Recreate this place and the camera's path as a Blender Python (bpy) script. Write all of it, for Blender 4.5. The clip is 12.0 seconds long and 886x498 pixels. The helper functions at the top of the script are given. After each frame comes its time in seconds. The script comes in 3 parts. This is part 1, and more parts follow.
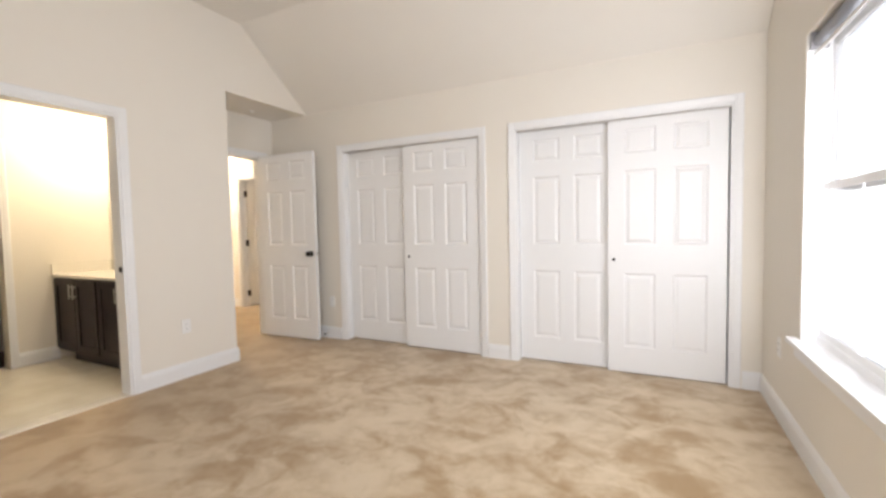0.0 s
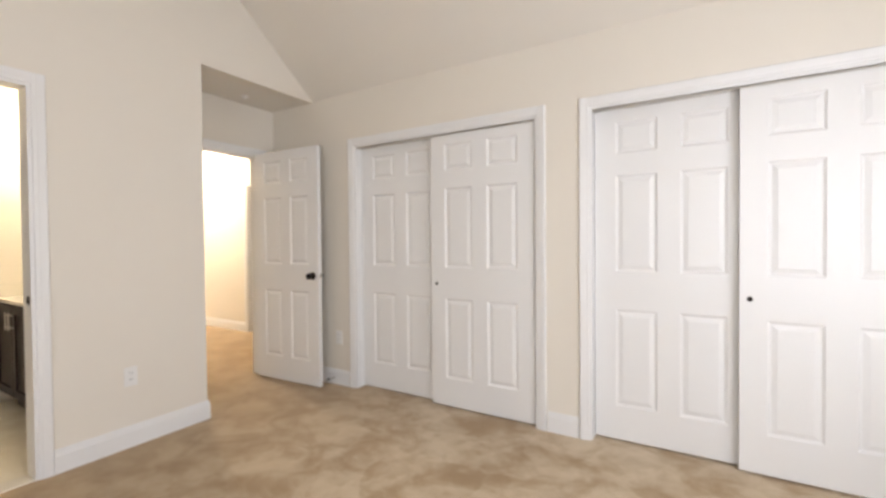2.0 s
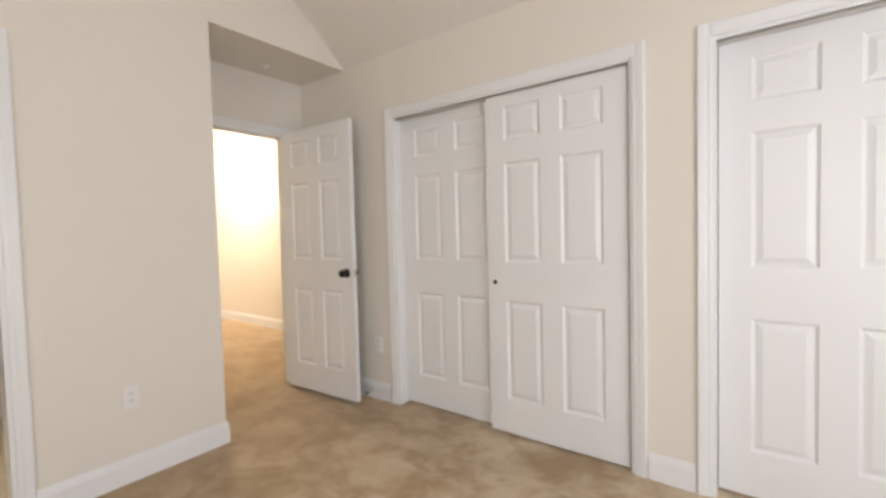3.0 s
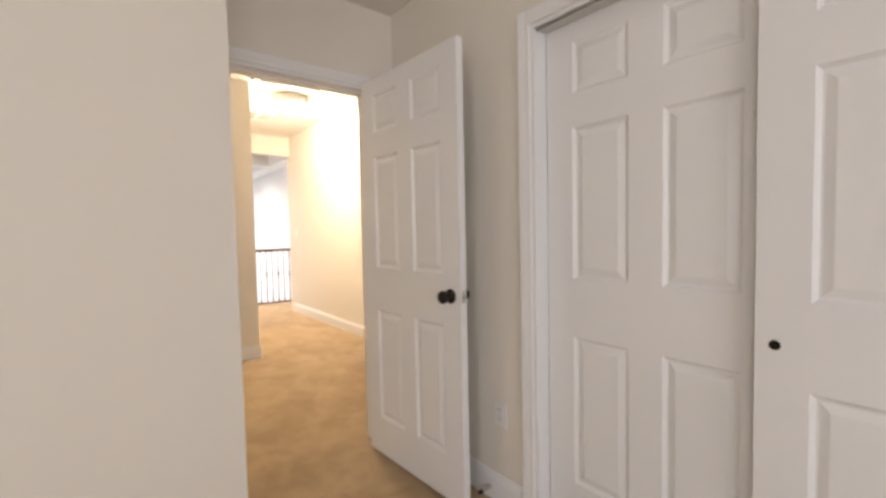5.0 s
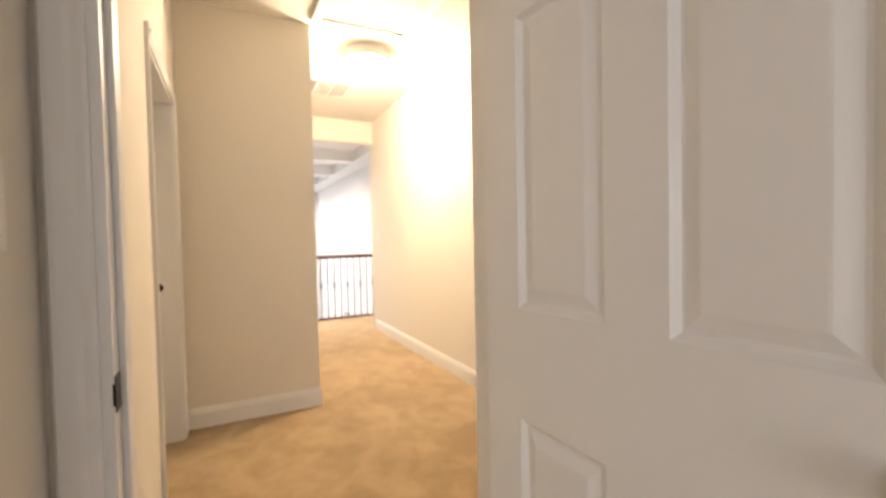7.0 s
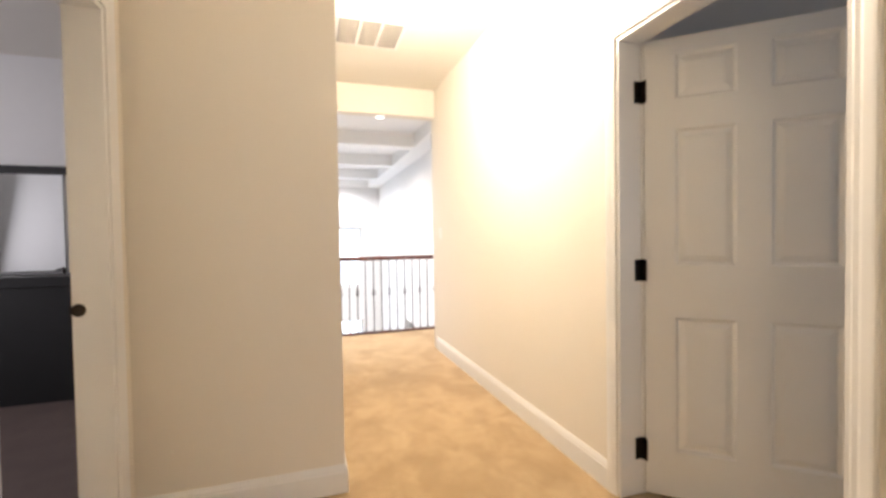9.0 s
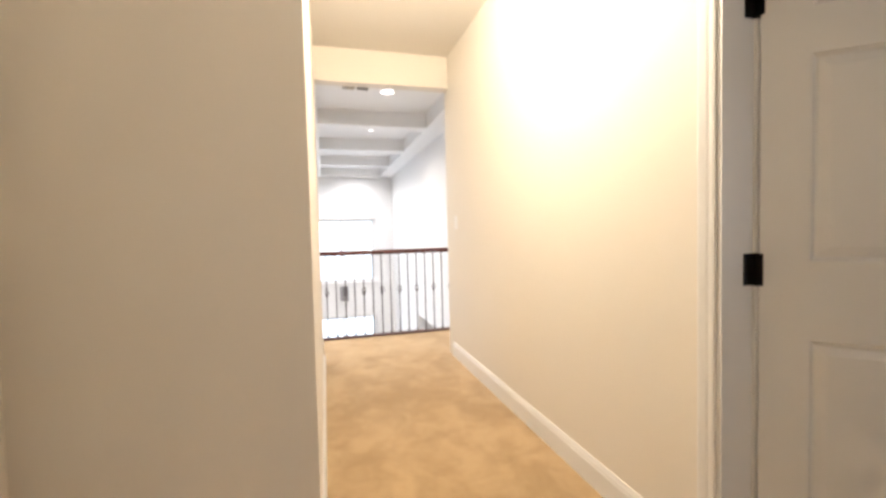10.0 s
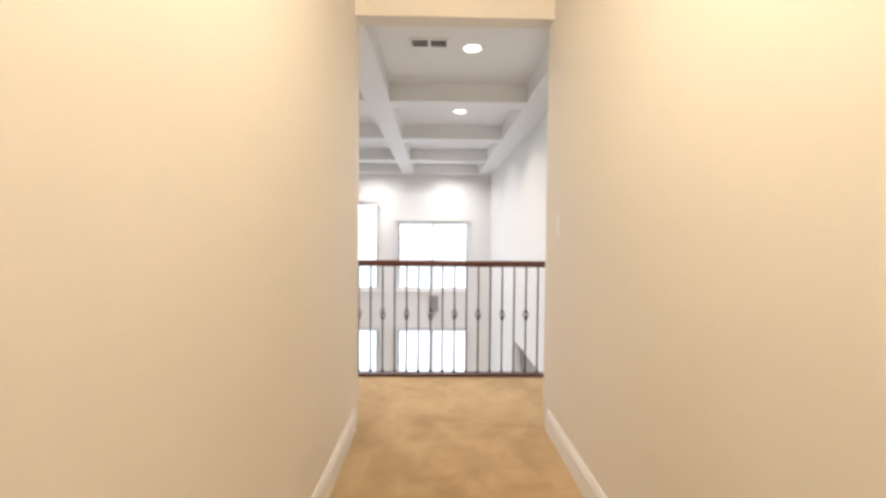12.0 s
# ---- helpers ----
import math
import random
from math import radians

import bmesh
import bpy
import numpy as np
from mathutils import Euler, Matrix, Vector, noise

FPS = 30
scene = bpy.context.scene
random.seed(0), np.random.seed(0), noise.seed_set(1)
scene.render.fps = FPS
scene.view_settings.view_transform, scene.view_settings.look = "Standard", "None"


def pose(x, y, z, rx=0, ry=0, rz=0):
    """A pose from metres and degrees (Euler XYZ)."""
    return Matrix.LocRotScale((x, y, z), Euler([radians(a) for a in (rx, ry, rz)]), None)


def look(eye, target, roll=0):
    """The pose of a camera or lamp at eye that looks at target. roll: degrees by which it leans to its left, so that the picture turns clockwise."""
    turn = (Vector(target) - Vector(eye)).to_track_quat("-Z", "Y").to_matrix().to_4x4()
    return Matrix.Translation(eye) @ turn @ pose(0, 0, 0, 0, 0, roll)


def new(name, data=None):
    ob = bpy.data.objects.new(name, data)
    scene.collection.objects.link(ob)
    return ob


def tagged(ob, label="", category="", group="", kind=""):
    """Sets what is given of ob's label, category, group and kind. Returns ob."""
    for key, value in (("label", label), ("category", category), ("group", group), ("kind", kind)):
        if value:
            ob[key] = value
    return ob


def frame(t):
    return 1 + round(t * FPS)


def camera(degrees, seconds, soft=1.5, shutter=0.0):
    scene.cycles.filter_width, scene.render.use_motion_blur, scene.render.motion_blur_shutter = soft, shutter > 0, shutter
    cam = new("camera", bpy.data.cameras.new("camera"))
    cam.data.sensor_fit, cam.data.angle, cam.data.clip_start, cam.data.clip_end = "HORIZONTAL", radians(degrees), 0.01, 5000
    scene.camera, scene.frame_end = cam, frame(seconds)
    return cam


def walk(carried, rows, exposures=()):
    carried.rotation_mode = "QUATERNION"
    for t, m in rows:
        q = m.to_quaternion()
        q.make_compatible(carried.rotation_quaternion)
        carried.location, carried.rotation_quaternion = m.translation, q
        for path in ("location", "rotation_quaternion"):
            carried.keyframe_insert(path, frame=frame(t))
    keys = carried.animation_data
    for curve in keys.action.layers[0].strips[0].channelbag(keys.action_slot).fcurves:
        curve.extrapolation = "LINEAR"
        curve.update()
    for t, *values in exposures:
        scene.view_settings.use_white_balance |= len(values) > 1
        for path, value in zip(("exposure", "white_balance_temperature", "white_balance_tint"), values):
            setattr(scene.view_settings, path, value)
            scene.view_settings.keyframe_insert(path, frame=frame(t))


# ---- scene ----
import itertools

cam = camera(92.1, 12.0, soft=3.0)
PATH = [
    (0, (0.524, 0.129, 1.213), (-0.366, 1.915, 1.110), -1.2),
    (0.5, (0.432, 0.337, 1.222), (-0.446, 2.129, 1.095), -0.9),
    (1, (0.313, 0.577, 1.228), (-0.589, 2.359, 1.135), -0.9),
    (1.5, (0.156, 0.821, 1.231), (-0.801, 2.576, 1.192), -0.4),
    (2, (-0.006, 1.088, 1.237), (-1.034, 2.803, 1.202), -0.5),
    (2.5, (-0.207, 1.329, 1.227), (-1.307, 2.998, 1.161), -1.4),
    (4.5, (-1.082, 2.247, 1.241), (-2.575, 3.575, 1.168), -0.1),
    (5, (-1.366, 2.436, 1.249), (-2.931, 3.677, 1.156), -1.2),
    (5.5, (-1.694, 2.62, 1.25), (-3.329, 3.768, 1.175), -1.7),
    (6, (-2.043, 2.793, 1.232), (-3.738, 3.852, 1.178), -1.0),
    (6.5, (-2.339, 2.935, 1.232), (-4.085, 3.91, 1.186), -1.1),
    (7, (-2.680, 3.058, 1.199), (-4.468, 3.950, 1.144), -1.2),
    (7.2, (-2.837, 3.085, 1.167), (-4.642, 3.942, 1.099), -2.4),
    (8.8, (-3.729, 3.375, 1.198), (-5.616, 4.034, 1.132), -0.5),
    (9, (-3.818, 3.464, 1.174), (-5.722, 4.073, 1.125), -0.9),
    (9.5, (-4.097, 3.555, 1.154), (-6.007, 4.142, 1.081), -1.4),
    (10, (-4.384, 3.655, 1.156), (-6.31, 4.187, 1.072), -1.4),
    (10.5, (-4.686, 3.754, 1.142), (-6.636, 4.193, 1.076), -1.0),
    (11, (-5.011, 3.908, 1.17), (-6.987, 4.207, 1.101), -0.4),
    (11.5, (-5.31, 3.964, 1.166), (-7.301, 4.151, 1.111), 1.7),
    (12, (-5.623, 4.089, 1.161), (-7.622, 4.126, 1.104), 0.5),
]
EXPOSURES = [
    (0, 0.07, 6450, 13), (1, 0.05, 6450, 13.5), (2.5, -0.03, 6450, 13), (4.5, -0.20, 6600, 15), (5.5, -0.26, 6700, 16),
    (7, -0.27, 6850, 16), (9, -0.22, 6200, 14), (9.5, -0.34, 6250, 14), (10.5, -0.58, 6250, 13), (12, -0.95, 6450, 13),
]
walk(cam, [(t, look(eye, target, roll)) for t, eye, target, roll in PATH], EXPOSURES)

# ---- world and light ----
world = bpy.data.worlds.new("world")
scene.world = world
world.use_nodes = True
wn = world.node_tree
sky = wn.nodes.new("ShaderNodeTexSky")
sky.sky_type, sky.sun_disc = "NISHITA", False
sky.sun_elevation, sky.sun_rotation = radians(38), radians(180)
wn.links.new(sky.outputs[0], wn.nodes["Background"].inputs[0])
wn.nodes["Background"].inputs[1].default_value = 0.12


def lamp(name, kind, m, energy, color=(1, 1, 1), size=0.1, size_y=None):
    data = bpy.data.lights.new(name, kind)
    data.energy, data.color = energy, color
    if kind == "AREA":
        data.size = size
        if size_y:
            data.shape, data.size_y = "RECTANGLE", size_y
    elif kind == "SUN":
        data.angle = radians(size)
    else:
        data.shadow_soft_size = size
    ob = new(name, data)
    ob.matrix_world = m
    return ob


lamp("sun", "SUN", look((0, 0, 0), (0, 0.79, -0.61)), 1.0, (1, 0.96, 0.9), 12)
WARM = (1.0, 0.85, 0.63)
lamp("window_daylight_outer", "AREA", look((1.352, 1.855, 1.36), (0, 1.855, 1.36)), 16, (0.95, 0.97, 1.0), 2.18, 1.54)
for k in range(6):
    strip_y = 0.93 + 0.355 * k
    lamp("window_daylight", "AREA", look((1.236, strip_y, 1.36), (0.236, strip_y + 0.45, 1.34)), 5.7, (0.95, 0.97, 1.0), 0.27, 1.42)
# unseen rear window, assumed for the closet wall's frontal light
lamp("assumed_rear_daylight", "AREA", look((0.55, -1.5, 1.45), (0.55, 0, 1.50)), 48, (0.95, 0.97, 1.0), 1.28, 1.38)
lamp("great_room_daylight_upper", "AREA", look((-15.3, 3.0, 0.9), (0, 3.0, 0.9)), 125, (0.80, 0.90, 1.0), 4.6, 2.0)
lamp("great_room_daylight_lower", "AREA", look((-15.3, 3.0, -1.7), (0, 3.0, -1.7)), 120, (0.80, 0.90, 1.0), 4.6, 1.9)
lamp("hall_lamp_light", "POINT", pose(-6.09, 4.12, 2.52), 145, WARM, 0.12)
lamp("bath_lamp_light", "POINT", pose(-4.3, 2.44, 2.22), 42, (1.0, 0.84, 0.58), 0.08)
for can_x in (-9.19, -10.97, -12.65, -14.42):
    for can_y in (4.385, 2.80):
        spot = lamp("recessed_lamp_light", "SPOT", pose(can_x, can_y, 2.70), 250, (1.0, 0.91, 0.80) if can_x > -12 else (1.0, 0.96, 0.92), 0.06)
        spot.data.spot_size, spot.data.spot_blend = radians(150), 1.0
# added fill lamps hung inside two side rooms that have no window
lamp("north_room_fill", "AREA", look((-3.4, 6.9, 1.4), (-5.2, 5.2, 1.2)), 10, (0.78, 0.86, 1.0), 1.0, 1.4)
lamp("south_room_fill", "AREA", look((-6.4, -0.4, 1.5), (-7.4, 1.5, 1.2)), 27, (0.97, 0.91, 0.92), 1.0, 1.4)

# ---- materials ----


def shader(name, color, rough=0.5, metal=0.0, vary=0.0, scale=3.0, bump=0.0, bump_scale=200.0, second=None, emit=None):
    """A principled material with colour variation at two scales and a fine relief."""
    m = bpy.data.materials.new(name)
    m.use_nodes = True
    nt = m.node_tree
    b = nt.nodes["Principled BSDF"]
    b.inputs["Base Color"].default_value = (*color, 1)
    b.inputs["Roughness"].default_value = rough
    b.inputs["Metallic"].default_value = metal
    co = nt.nodes.new("ShaderNodeTexCoord")
    if vary:
        mixer = None
        for s, amount in ((scale, vary), (scale * 14, vary * 0.5)):
            n = nt.nodes.new("ShaderNodeTexNoise")
            n.inputs["Scale"].default_value = s
            n.inputs["Detail"].default_value = 4
            nt.links.new(co.outputs["Object"], n.inputs["Vector"])
            mx = nt.nodes.new("ShaderNodeMix")
            mx.data_type = "RGBA"
            mp = nt.nodes.new("ShaderNodeMapRange")
            mp.inputs[1].default_value, mp.inputs[2].default_value = 0.35, 0.65
            mp.inputs[3].default_value, mp.inputs[4].default_value = 0, amount
            nt.links.new(n.outputs["Fac"], mp.inputs[0])
            nt.links.new(mp.outputs[0], mx.inputs[0])
            if mixer:
                nt.links.new(mixer.outputs[2], mx.inputs[6])
            else:
                mx.inputs[6].default_value = (*color, 1)
            mx.inputs[7].default_value = (*(second or [c * 0.7 for c in color]), 1)
            mixer = mx
        nt.links.new(mixer.outputs[2], b.inputs["Base Color"])
    if bump:
        n = nt.nodes.new("ShaderNodeTexNoise")
        n.inputs["Scale"].default_value = bump_scale
        n.inputs["Detail"].default_value = 3
        nt.links.new(co.outputs["Object"], n.inputs["Vector"])
        bp = nt.nodes.new("ShaderNodeBump")
        bp.inputs["Strength"].default_value = bump
        bp.inputs["Distance"].default_value = 0.002
        nt.links.new(n.outputs["Fac"], bp.inputs["Height"])
        nt.links.new(bp.outputs[0], b.inputs["Normal"])
    if emit:
        b.inputs["Emission Color"].default_value = (*emit[0], 1)
        b.inputs["Emission Strength"].default_value = emit[1]
    return m


M = {
    "wall": shader("wall_paint", (0.77, 0.725, 0.65), 0.75, vary=0.10, scale=1.3, bump=0.15, bump_scale=350, second=(0.74, 0.69, 0.61)),
    "ceiling": shader("ceiling_paint", (0.77, 0.735, 0.675), 0.85, vary=0.08, scale=1.1, bump=0.2, bump_scale=260, second=(0.73, 0.695, 0.635)),
    "white": shader("trim_paint", (0.80, 0.80, 0.80), 0.38, vary=0.05, scale=2.0, bump=0.05, bump_scale=120, second=(0.76, 0.755, 0.75)),
    "greatwall": shader("pale_wall_paint", (0.83, 0.83, 0.825), 0.7, vary=0.06, scale=1.0, bump=0.1),
    "bronze": shader("oil_rubbed_bronze", (0.018, 0.014, 0.012), 0.32, 0.7, vary=0.2, scale=30),
    "nickel": shader("brushed_nickel", (0.62, 0.60, 0.57), 0.28, 1.0, vary=0.1, scale=60),
    "espresso": shader("espresso_wood", (0.010, 0.0045, 0.004), 0.45, vary=0.5, scale=6, bump=0.1, bump_scale=60, second=(0.020, 0.009, 0.007)),
    "black": shader("black_lacquer", (0.003, 0.003, 0.0035), 0.55, vary=0.3, scale=5, second=(0.009, 0.009, 0.010)),
    "cherry": shader("cherry_handrail", (0.11, 0.028, 0.016), 0.3, vary=0.5, scale=9, bump=0.05, bump_scale=80, second=(0.06, 0.016, 0.011)),
    "iron": shader("wrought_iron", (0.13, 0.115, 0.115), 0.45, 0.6, vary=0.2, scale=40),
    "marble": shader("cultured_marble", (0.80, 0.76, 0.68), 0.2, vary=0.15, scale=4, second=(0.72, 0.68, 0.6)),
    "plastic": shader("white_plastic", (0.80, 0.79, 0.77), 0.35, vary=0.03, scale=10),
    "dark": shader("dark_gap", (0.03, 0.028, 0.026), 0.7, vary=0.2, scale=10),
    "grey": shader("grey_paint", (0.30, 0.29, 0.30), 0.6, vary=0.15, scale=6),
    "rubber": shader("black_rubber", (0.02, 0.02, 0.02), 0.7, vary=0.1, scale=30),
    "vent": shader("shaded_grille_enamel", (0.60, 0.56, 0.50), 0.45, vary=0.08, scale=12),
    "blind": shader("roller_blind", (0.30, 0.31, 0.34), 0.7, vary=0.1, scale=20, bump=0.2, bump_scale=400),
    "hardwood": shader("pale_hardwood", (0.52, 0.45, 0.38), 0.3, vary=0.4, scale=2.5, bump=0.05, second=(0.30, 0.23, 0.18)),
    "globe": shader("frosted_glass_lit", (0.9, 0.85, 0.75), 0.4, vary=0.02, emit=((1.0, 0.86, 0.62), 7.0)),
    "can": shader("lit_bulb", (0.9, 0.9, 0.85), 0.4, vary=0.02, emit=((1.0, 0.94, 0.85), 9.0)),
}
mirror = bpy.data.materials.new("mirror_silver")
mirror.use_nodes = True
mb = mirror.node_tree.nodes["Principled BSDF"]
mb.inputs["Base Color"].default_value, mb.inputs["Metallic"].default_value, mb.inputs["Roughness"].default_value = (0.9, 0.92, 0.92, 1), 1, 0.02
M["mirror"] = mirror
glass = bpy.data.materials.new("window_glass")
glass.use_nodes = True
gb = glass.node_tree.nodes["Principled BSDF"]
gb.inputs["Transmission Weight"].default_value, gb.inputs["Roughness"].default_value, gb.inputs["IOR"].default_value = 1, 0.0, 1.45
M["glass"] = glass


def carpet_material(name, low, high, spread, even=None, strokes=0.0):
    m = bpy.data.materials.new(name)
    m.use_nodes = True
    nt = m.node_tree
    b = nt.nodes["Principled BSDF"]
    b.inputs["Roughness"].default_value = 0.95
    b.inputs["Sheen Weight"].default_value = 0.3
    b.inputs["Sheen Roughness"].default_value = 0.5
    co = nt.nodes.new("ShaderNodeTexCoord")

    def noise_node(scale, detail, distort=0.0, rough=0.55):
        n = nt.nodes.new("ShaderNodeTexNoise")
        n.inputs["Scale"].default_value, n.inputs["Detail"].default_value = scale, detail
        n.inputs["Distortion"].default_value, n.inputs["Roughness"].default_value = distort, rough
        nt.links.new(co.outputs["Object"], n.inputs["Vector"])
        return n

    # brushed pile: soft blotches of leaning fibres, streaked by the vacuum
    squeeze = nt.nodes.new("ShaderNodeMapping")
    squeeze.inputs["Rotation"].default_value = (0, 0, radians(35))
    squeeze.inputs["Scale"].default_value = (1.0, 1.15, 1.0)
    nt.links.new(co.outputs["Object"], squeeze.inputs["Vector"])
    big = noise_node(1.3, 2, 0.2, 0.5)
    mid = noise_node(3.6, 4, 0.6, 0.55)
    nt.links.new(squeeze.outputs[0], mid.inputs["Vector"])
    small = noise_node(10.0, 4, 0.6, 0.55)
    fine = noise_node(160, 2)
    patch = nt.nodes.new("ShaderNodeMath")
    patch.operation = "MULTIPLY_ADD"
    nt.links.new(small.outputs["Fac"], patch.inputs[0])
    patch.inputs[1].default_value = 0.4
    nt.links.new(mid.outputs["Fac"], patch.inputs[2])
    blotch = nt.nodes.new("ShaderNodeMath")
    blotch.operation = "MULTIPLY_ADD"
    nt.links.new(big.outputs["Fac"], blotch.inputs[0])
    blotch.inputs[1].default_value = 0.6
    nt.links.new(patch.outputs[0], blotch.inputs[2])
    # strokes of the vacuum: bent patches, each with the pile leaning its own way
    bend = noise_node(2.2, 2, 0.0, 0.5)
    shove = nt.nodes.new("ShaderNodeVectorMath")
    shove.operation = "MULTIPLY_ADD"
    nt.links.new(bend.outputs["Color"], shove.inputs[0])
    shove.inputs[1].default_value = (0.45, 0.45, 0.0)
    nt.links.new(squeeze.outputs[0], shove.inputs[2])
    stroke = nt.nodes.new("ShaderNodeTexVoronoi")
    stroke.inputs["Scale"].default_value = 1.9
    nt.links.new(shove.outputs[0], stroke.inputs["Vector"])
    lean = nt.nodes.new("ShaderNodeSeparateColor")
    nt.links.new(stroke.outputs["Color"], lean.inputs[0])
    add = nt.nodes.new("ShaderNodeMath")
    add.operation = "MULTIPLY_ADD"
    nt.links.new(lean.outputs[0], add.inputs[0])
    add.inputs[1].default_value = strokes
    nt.links.new(blotch.outputs[0], add.inputs[2])
    ramp = nt.nodes.new("ShaderNodeMix")
    ramp.data_type = "RGBA"
    ramp.inputs[6].default_value = (*low, 1)
    ramp.inputs[7].default_value = (*high, 1)
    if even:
        # the window's daylight sheen is put into the colour: paler along x, hall tones towards the doorway
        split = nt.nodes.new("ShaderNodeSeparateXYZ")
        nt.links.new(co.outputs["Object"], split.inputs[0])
        sheen_fade = nt.nodes.new("ShaderNodeMapRange")
        sheen_fade.interpolation_type = "SMOOTHSTEP"
        sheen_fade.inputs[1].default_value, sheen_fade.inputs[2].default_value = -3.15, -1.3
        nt.links.new(split.outputs[0], sheen_fade.inputs[0])
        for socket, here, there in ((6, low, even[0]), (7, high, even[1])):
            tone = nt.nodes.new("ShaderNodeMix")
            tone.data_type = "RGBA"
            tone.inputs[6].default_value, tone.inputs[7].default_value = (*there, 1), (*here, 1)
            nt.links.new(sheen_fade.outputs[0], tone.inputs[0])
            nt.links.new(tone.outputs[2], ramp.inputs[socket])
    level = nt.nodes.new("ShaderNodeMapRange")
    level.interpolation_type = "SMOOTHSTEP"
    level.inputs[1].default_value, level.inputs[2].default_value = 0.99 + strokes / 2 - spread, 0.99 + strokes / 2 + spread
    nt.links.new(add.outputs[0], level.inputs[0])
    nt.links.new(level.outputs[0], ramp.inputs[0])
    mx = nt.nodes.new("ShaderNodeMix")
    mx.data_type, mx.blend_type = "RGBA", "MULTIPLY"
    mx.inputs[0].default_value = 0.25
    nt.links.new(ramp.outputs[2], mx.inputs[6])
    nt.links.new(fine.outputs["Fac"], mx.inputs[7])
    nt.links.new(mx.outputs[2], b.inputs["Base Color"])
    hs = nt.nodes.new("ShaderNodeMath")
    hs.operation = "MULTIPLY_ADD"
    nt.links.new(add.outputs[0], hs.inputs[0])
    hs.inputs[1].default_value = 1.5
    nt.links.new(fine.outputs["Fac"], hs.inputs[2])
    bp = nt.nodes.new("ShaderNodeBump")
    bp.inputs["Strength"].default_value, bp.inputs["Distance"].default_value = 0.5, 0.004
    nt.links.new(hs.outputs[0], bp.inputs["Height"])
    nt.links.new(bp.outputs[0], b.inputs["Normal"])
    return m


# the bedroom's pile is brushed into footmarks, with window sheen painted into its paler tones; the hall's lies nearly
# even
M["carpet"] = carpet_material("brushed_sheen_carpet", (0.385, 0.25, 0.115), (0.68, 0.545, 0.37), 0.25, ((0.375, 0.245, 0.108), (0.515, 0.36, 0.185)), 0.13)
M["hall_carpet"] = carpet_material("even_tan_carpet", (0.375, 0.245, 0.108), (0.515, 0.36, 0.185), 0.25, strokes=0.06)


def tile_material():
    m = bpy.data.materials.new("cream_tile")
    m.use_nodes = True
    nt = m.node_tree
    b = nt.nodes["Principled BSDF"]
    b.inputs["Roughness"].default_value = 0.3
    co = nt.nodes.new("ShaderNodeTexCoord")
    br = nt.nodes.new("ShaderNodeTexNoise")
    br.inputs["Scale"].default_value, br.inputs["Detail"].default_value = 5, 4
    ramp = nt.nodes.new("ShaderNodeValToRGB")
    ramp.color_ramp.elements[0].position, ramp.color_ramp.elements[0].color = 0.35, (0.66, 0.61, 0.51, 1)
    ramp.color_ramp.elements[1].position, ramp.color_ramp.elements[1].color = 0.65, (0.76, 0.72, 0.63, 1)
    nt.links.new(co.outputs["Object"], br.inputs["Vector"])
    nt.links.new(br.outputs["Fac"], ramp.inputs[0])
    nt.links.new(ramp.outputs[0], b.inputs["Base Color"])
    return m


M["tile"] = tile_material()

# ---- builders ----


def box(bm, x0, y0, z0, x1, y1, z1):
    vs = [bm.verts.new(p) for p in itertools.product((min(x0, x1), max(x0, x1)), (min(y0, y1), max(y0, y1)), (min(z0, z1), max(z0, z1)))]
    for f in ((0, 1, 3, 2), (4, 6, 7, 5), (0, 4, 5, 1), (2, 3, 7, 6), (0, 2, 6, 4), (1, 5, 7, 3)):
        bm.faces.new([vs[i] for i in f])
    return vs


def mesh_ob(name, bm, mat, bevel=0.0, segs=2, smooth=False):
    if bevel:
        bmesh.ops.bevel(bm, geom=bm.edges[:], offset=bevel, segments=segs, affect="EDGES", profile=0.6)
    bmesh.ops.recalc_face_normals(bm, faces=bm.faces[:])
    me = bpy.data.meshes.new(name)
    bm.to_mesh(me)
    bm.free()
    me.materials.append(mat)
    if smooth:
        for p in me.polygons:
            p.use_smooth = True
    return new(name, me)


def part(name, bm, material, parent, label="", bevel=0.0, smooth=False, segs=2):
    ob = mesh_ob(name, bm, material, bevel, segs, smooth)
    ob.parent = parent
    return tagged(ob, label)


def structure(name, boxes, material, bevel=0.0, label="", category=""):
    bm = bmesh.new()
    for b in boxes:
        box(bm, *b)
    return tagged(mesh_ob(name, bm, material, bevel), label, category, kind="structure")


def empty(name, m, label, category, group="", kind=""):
    ob = new(name)
    ob.matrix_world = m
    return tagged(ob, label, category, group, kind)


def rod(bm, m, r0, r1, length, segs=16):
    """A tapered round bar from the origin of m along its z."""
    bmesh.ops.create_cone(bm, cap_ends=True, segments=segs, radius1=r0, radius2=r1, depth=length, matrix=m @ Matrix.Translation((0, 0, length / 2)))


def turned(bm, m, profile, segs=24):
    """A turned shape: profile of (radius, height) about the z of m."""
    rings = []
    for r, h in profile:
        rings.append([bm.verts.new(m @ Vector((r * math.cos(a), r * math.sin(a), h))) for a in [2 * math.pi * k / segs for k in range(segs)]])
    for a, b in zip(rings, rings[1:]):
        for k in range(segs):
            bm.faces.new((a[k], a[(k + 1) % segs], b[(k + 1) % segs], b[k]))
    bm.faces.new(rings[0])
    bm.faces.new(rings[-1])


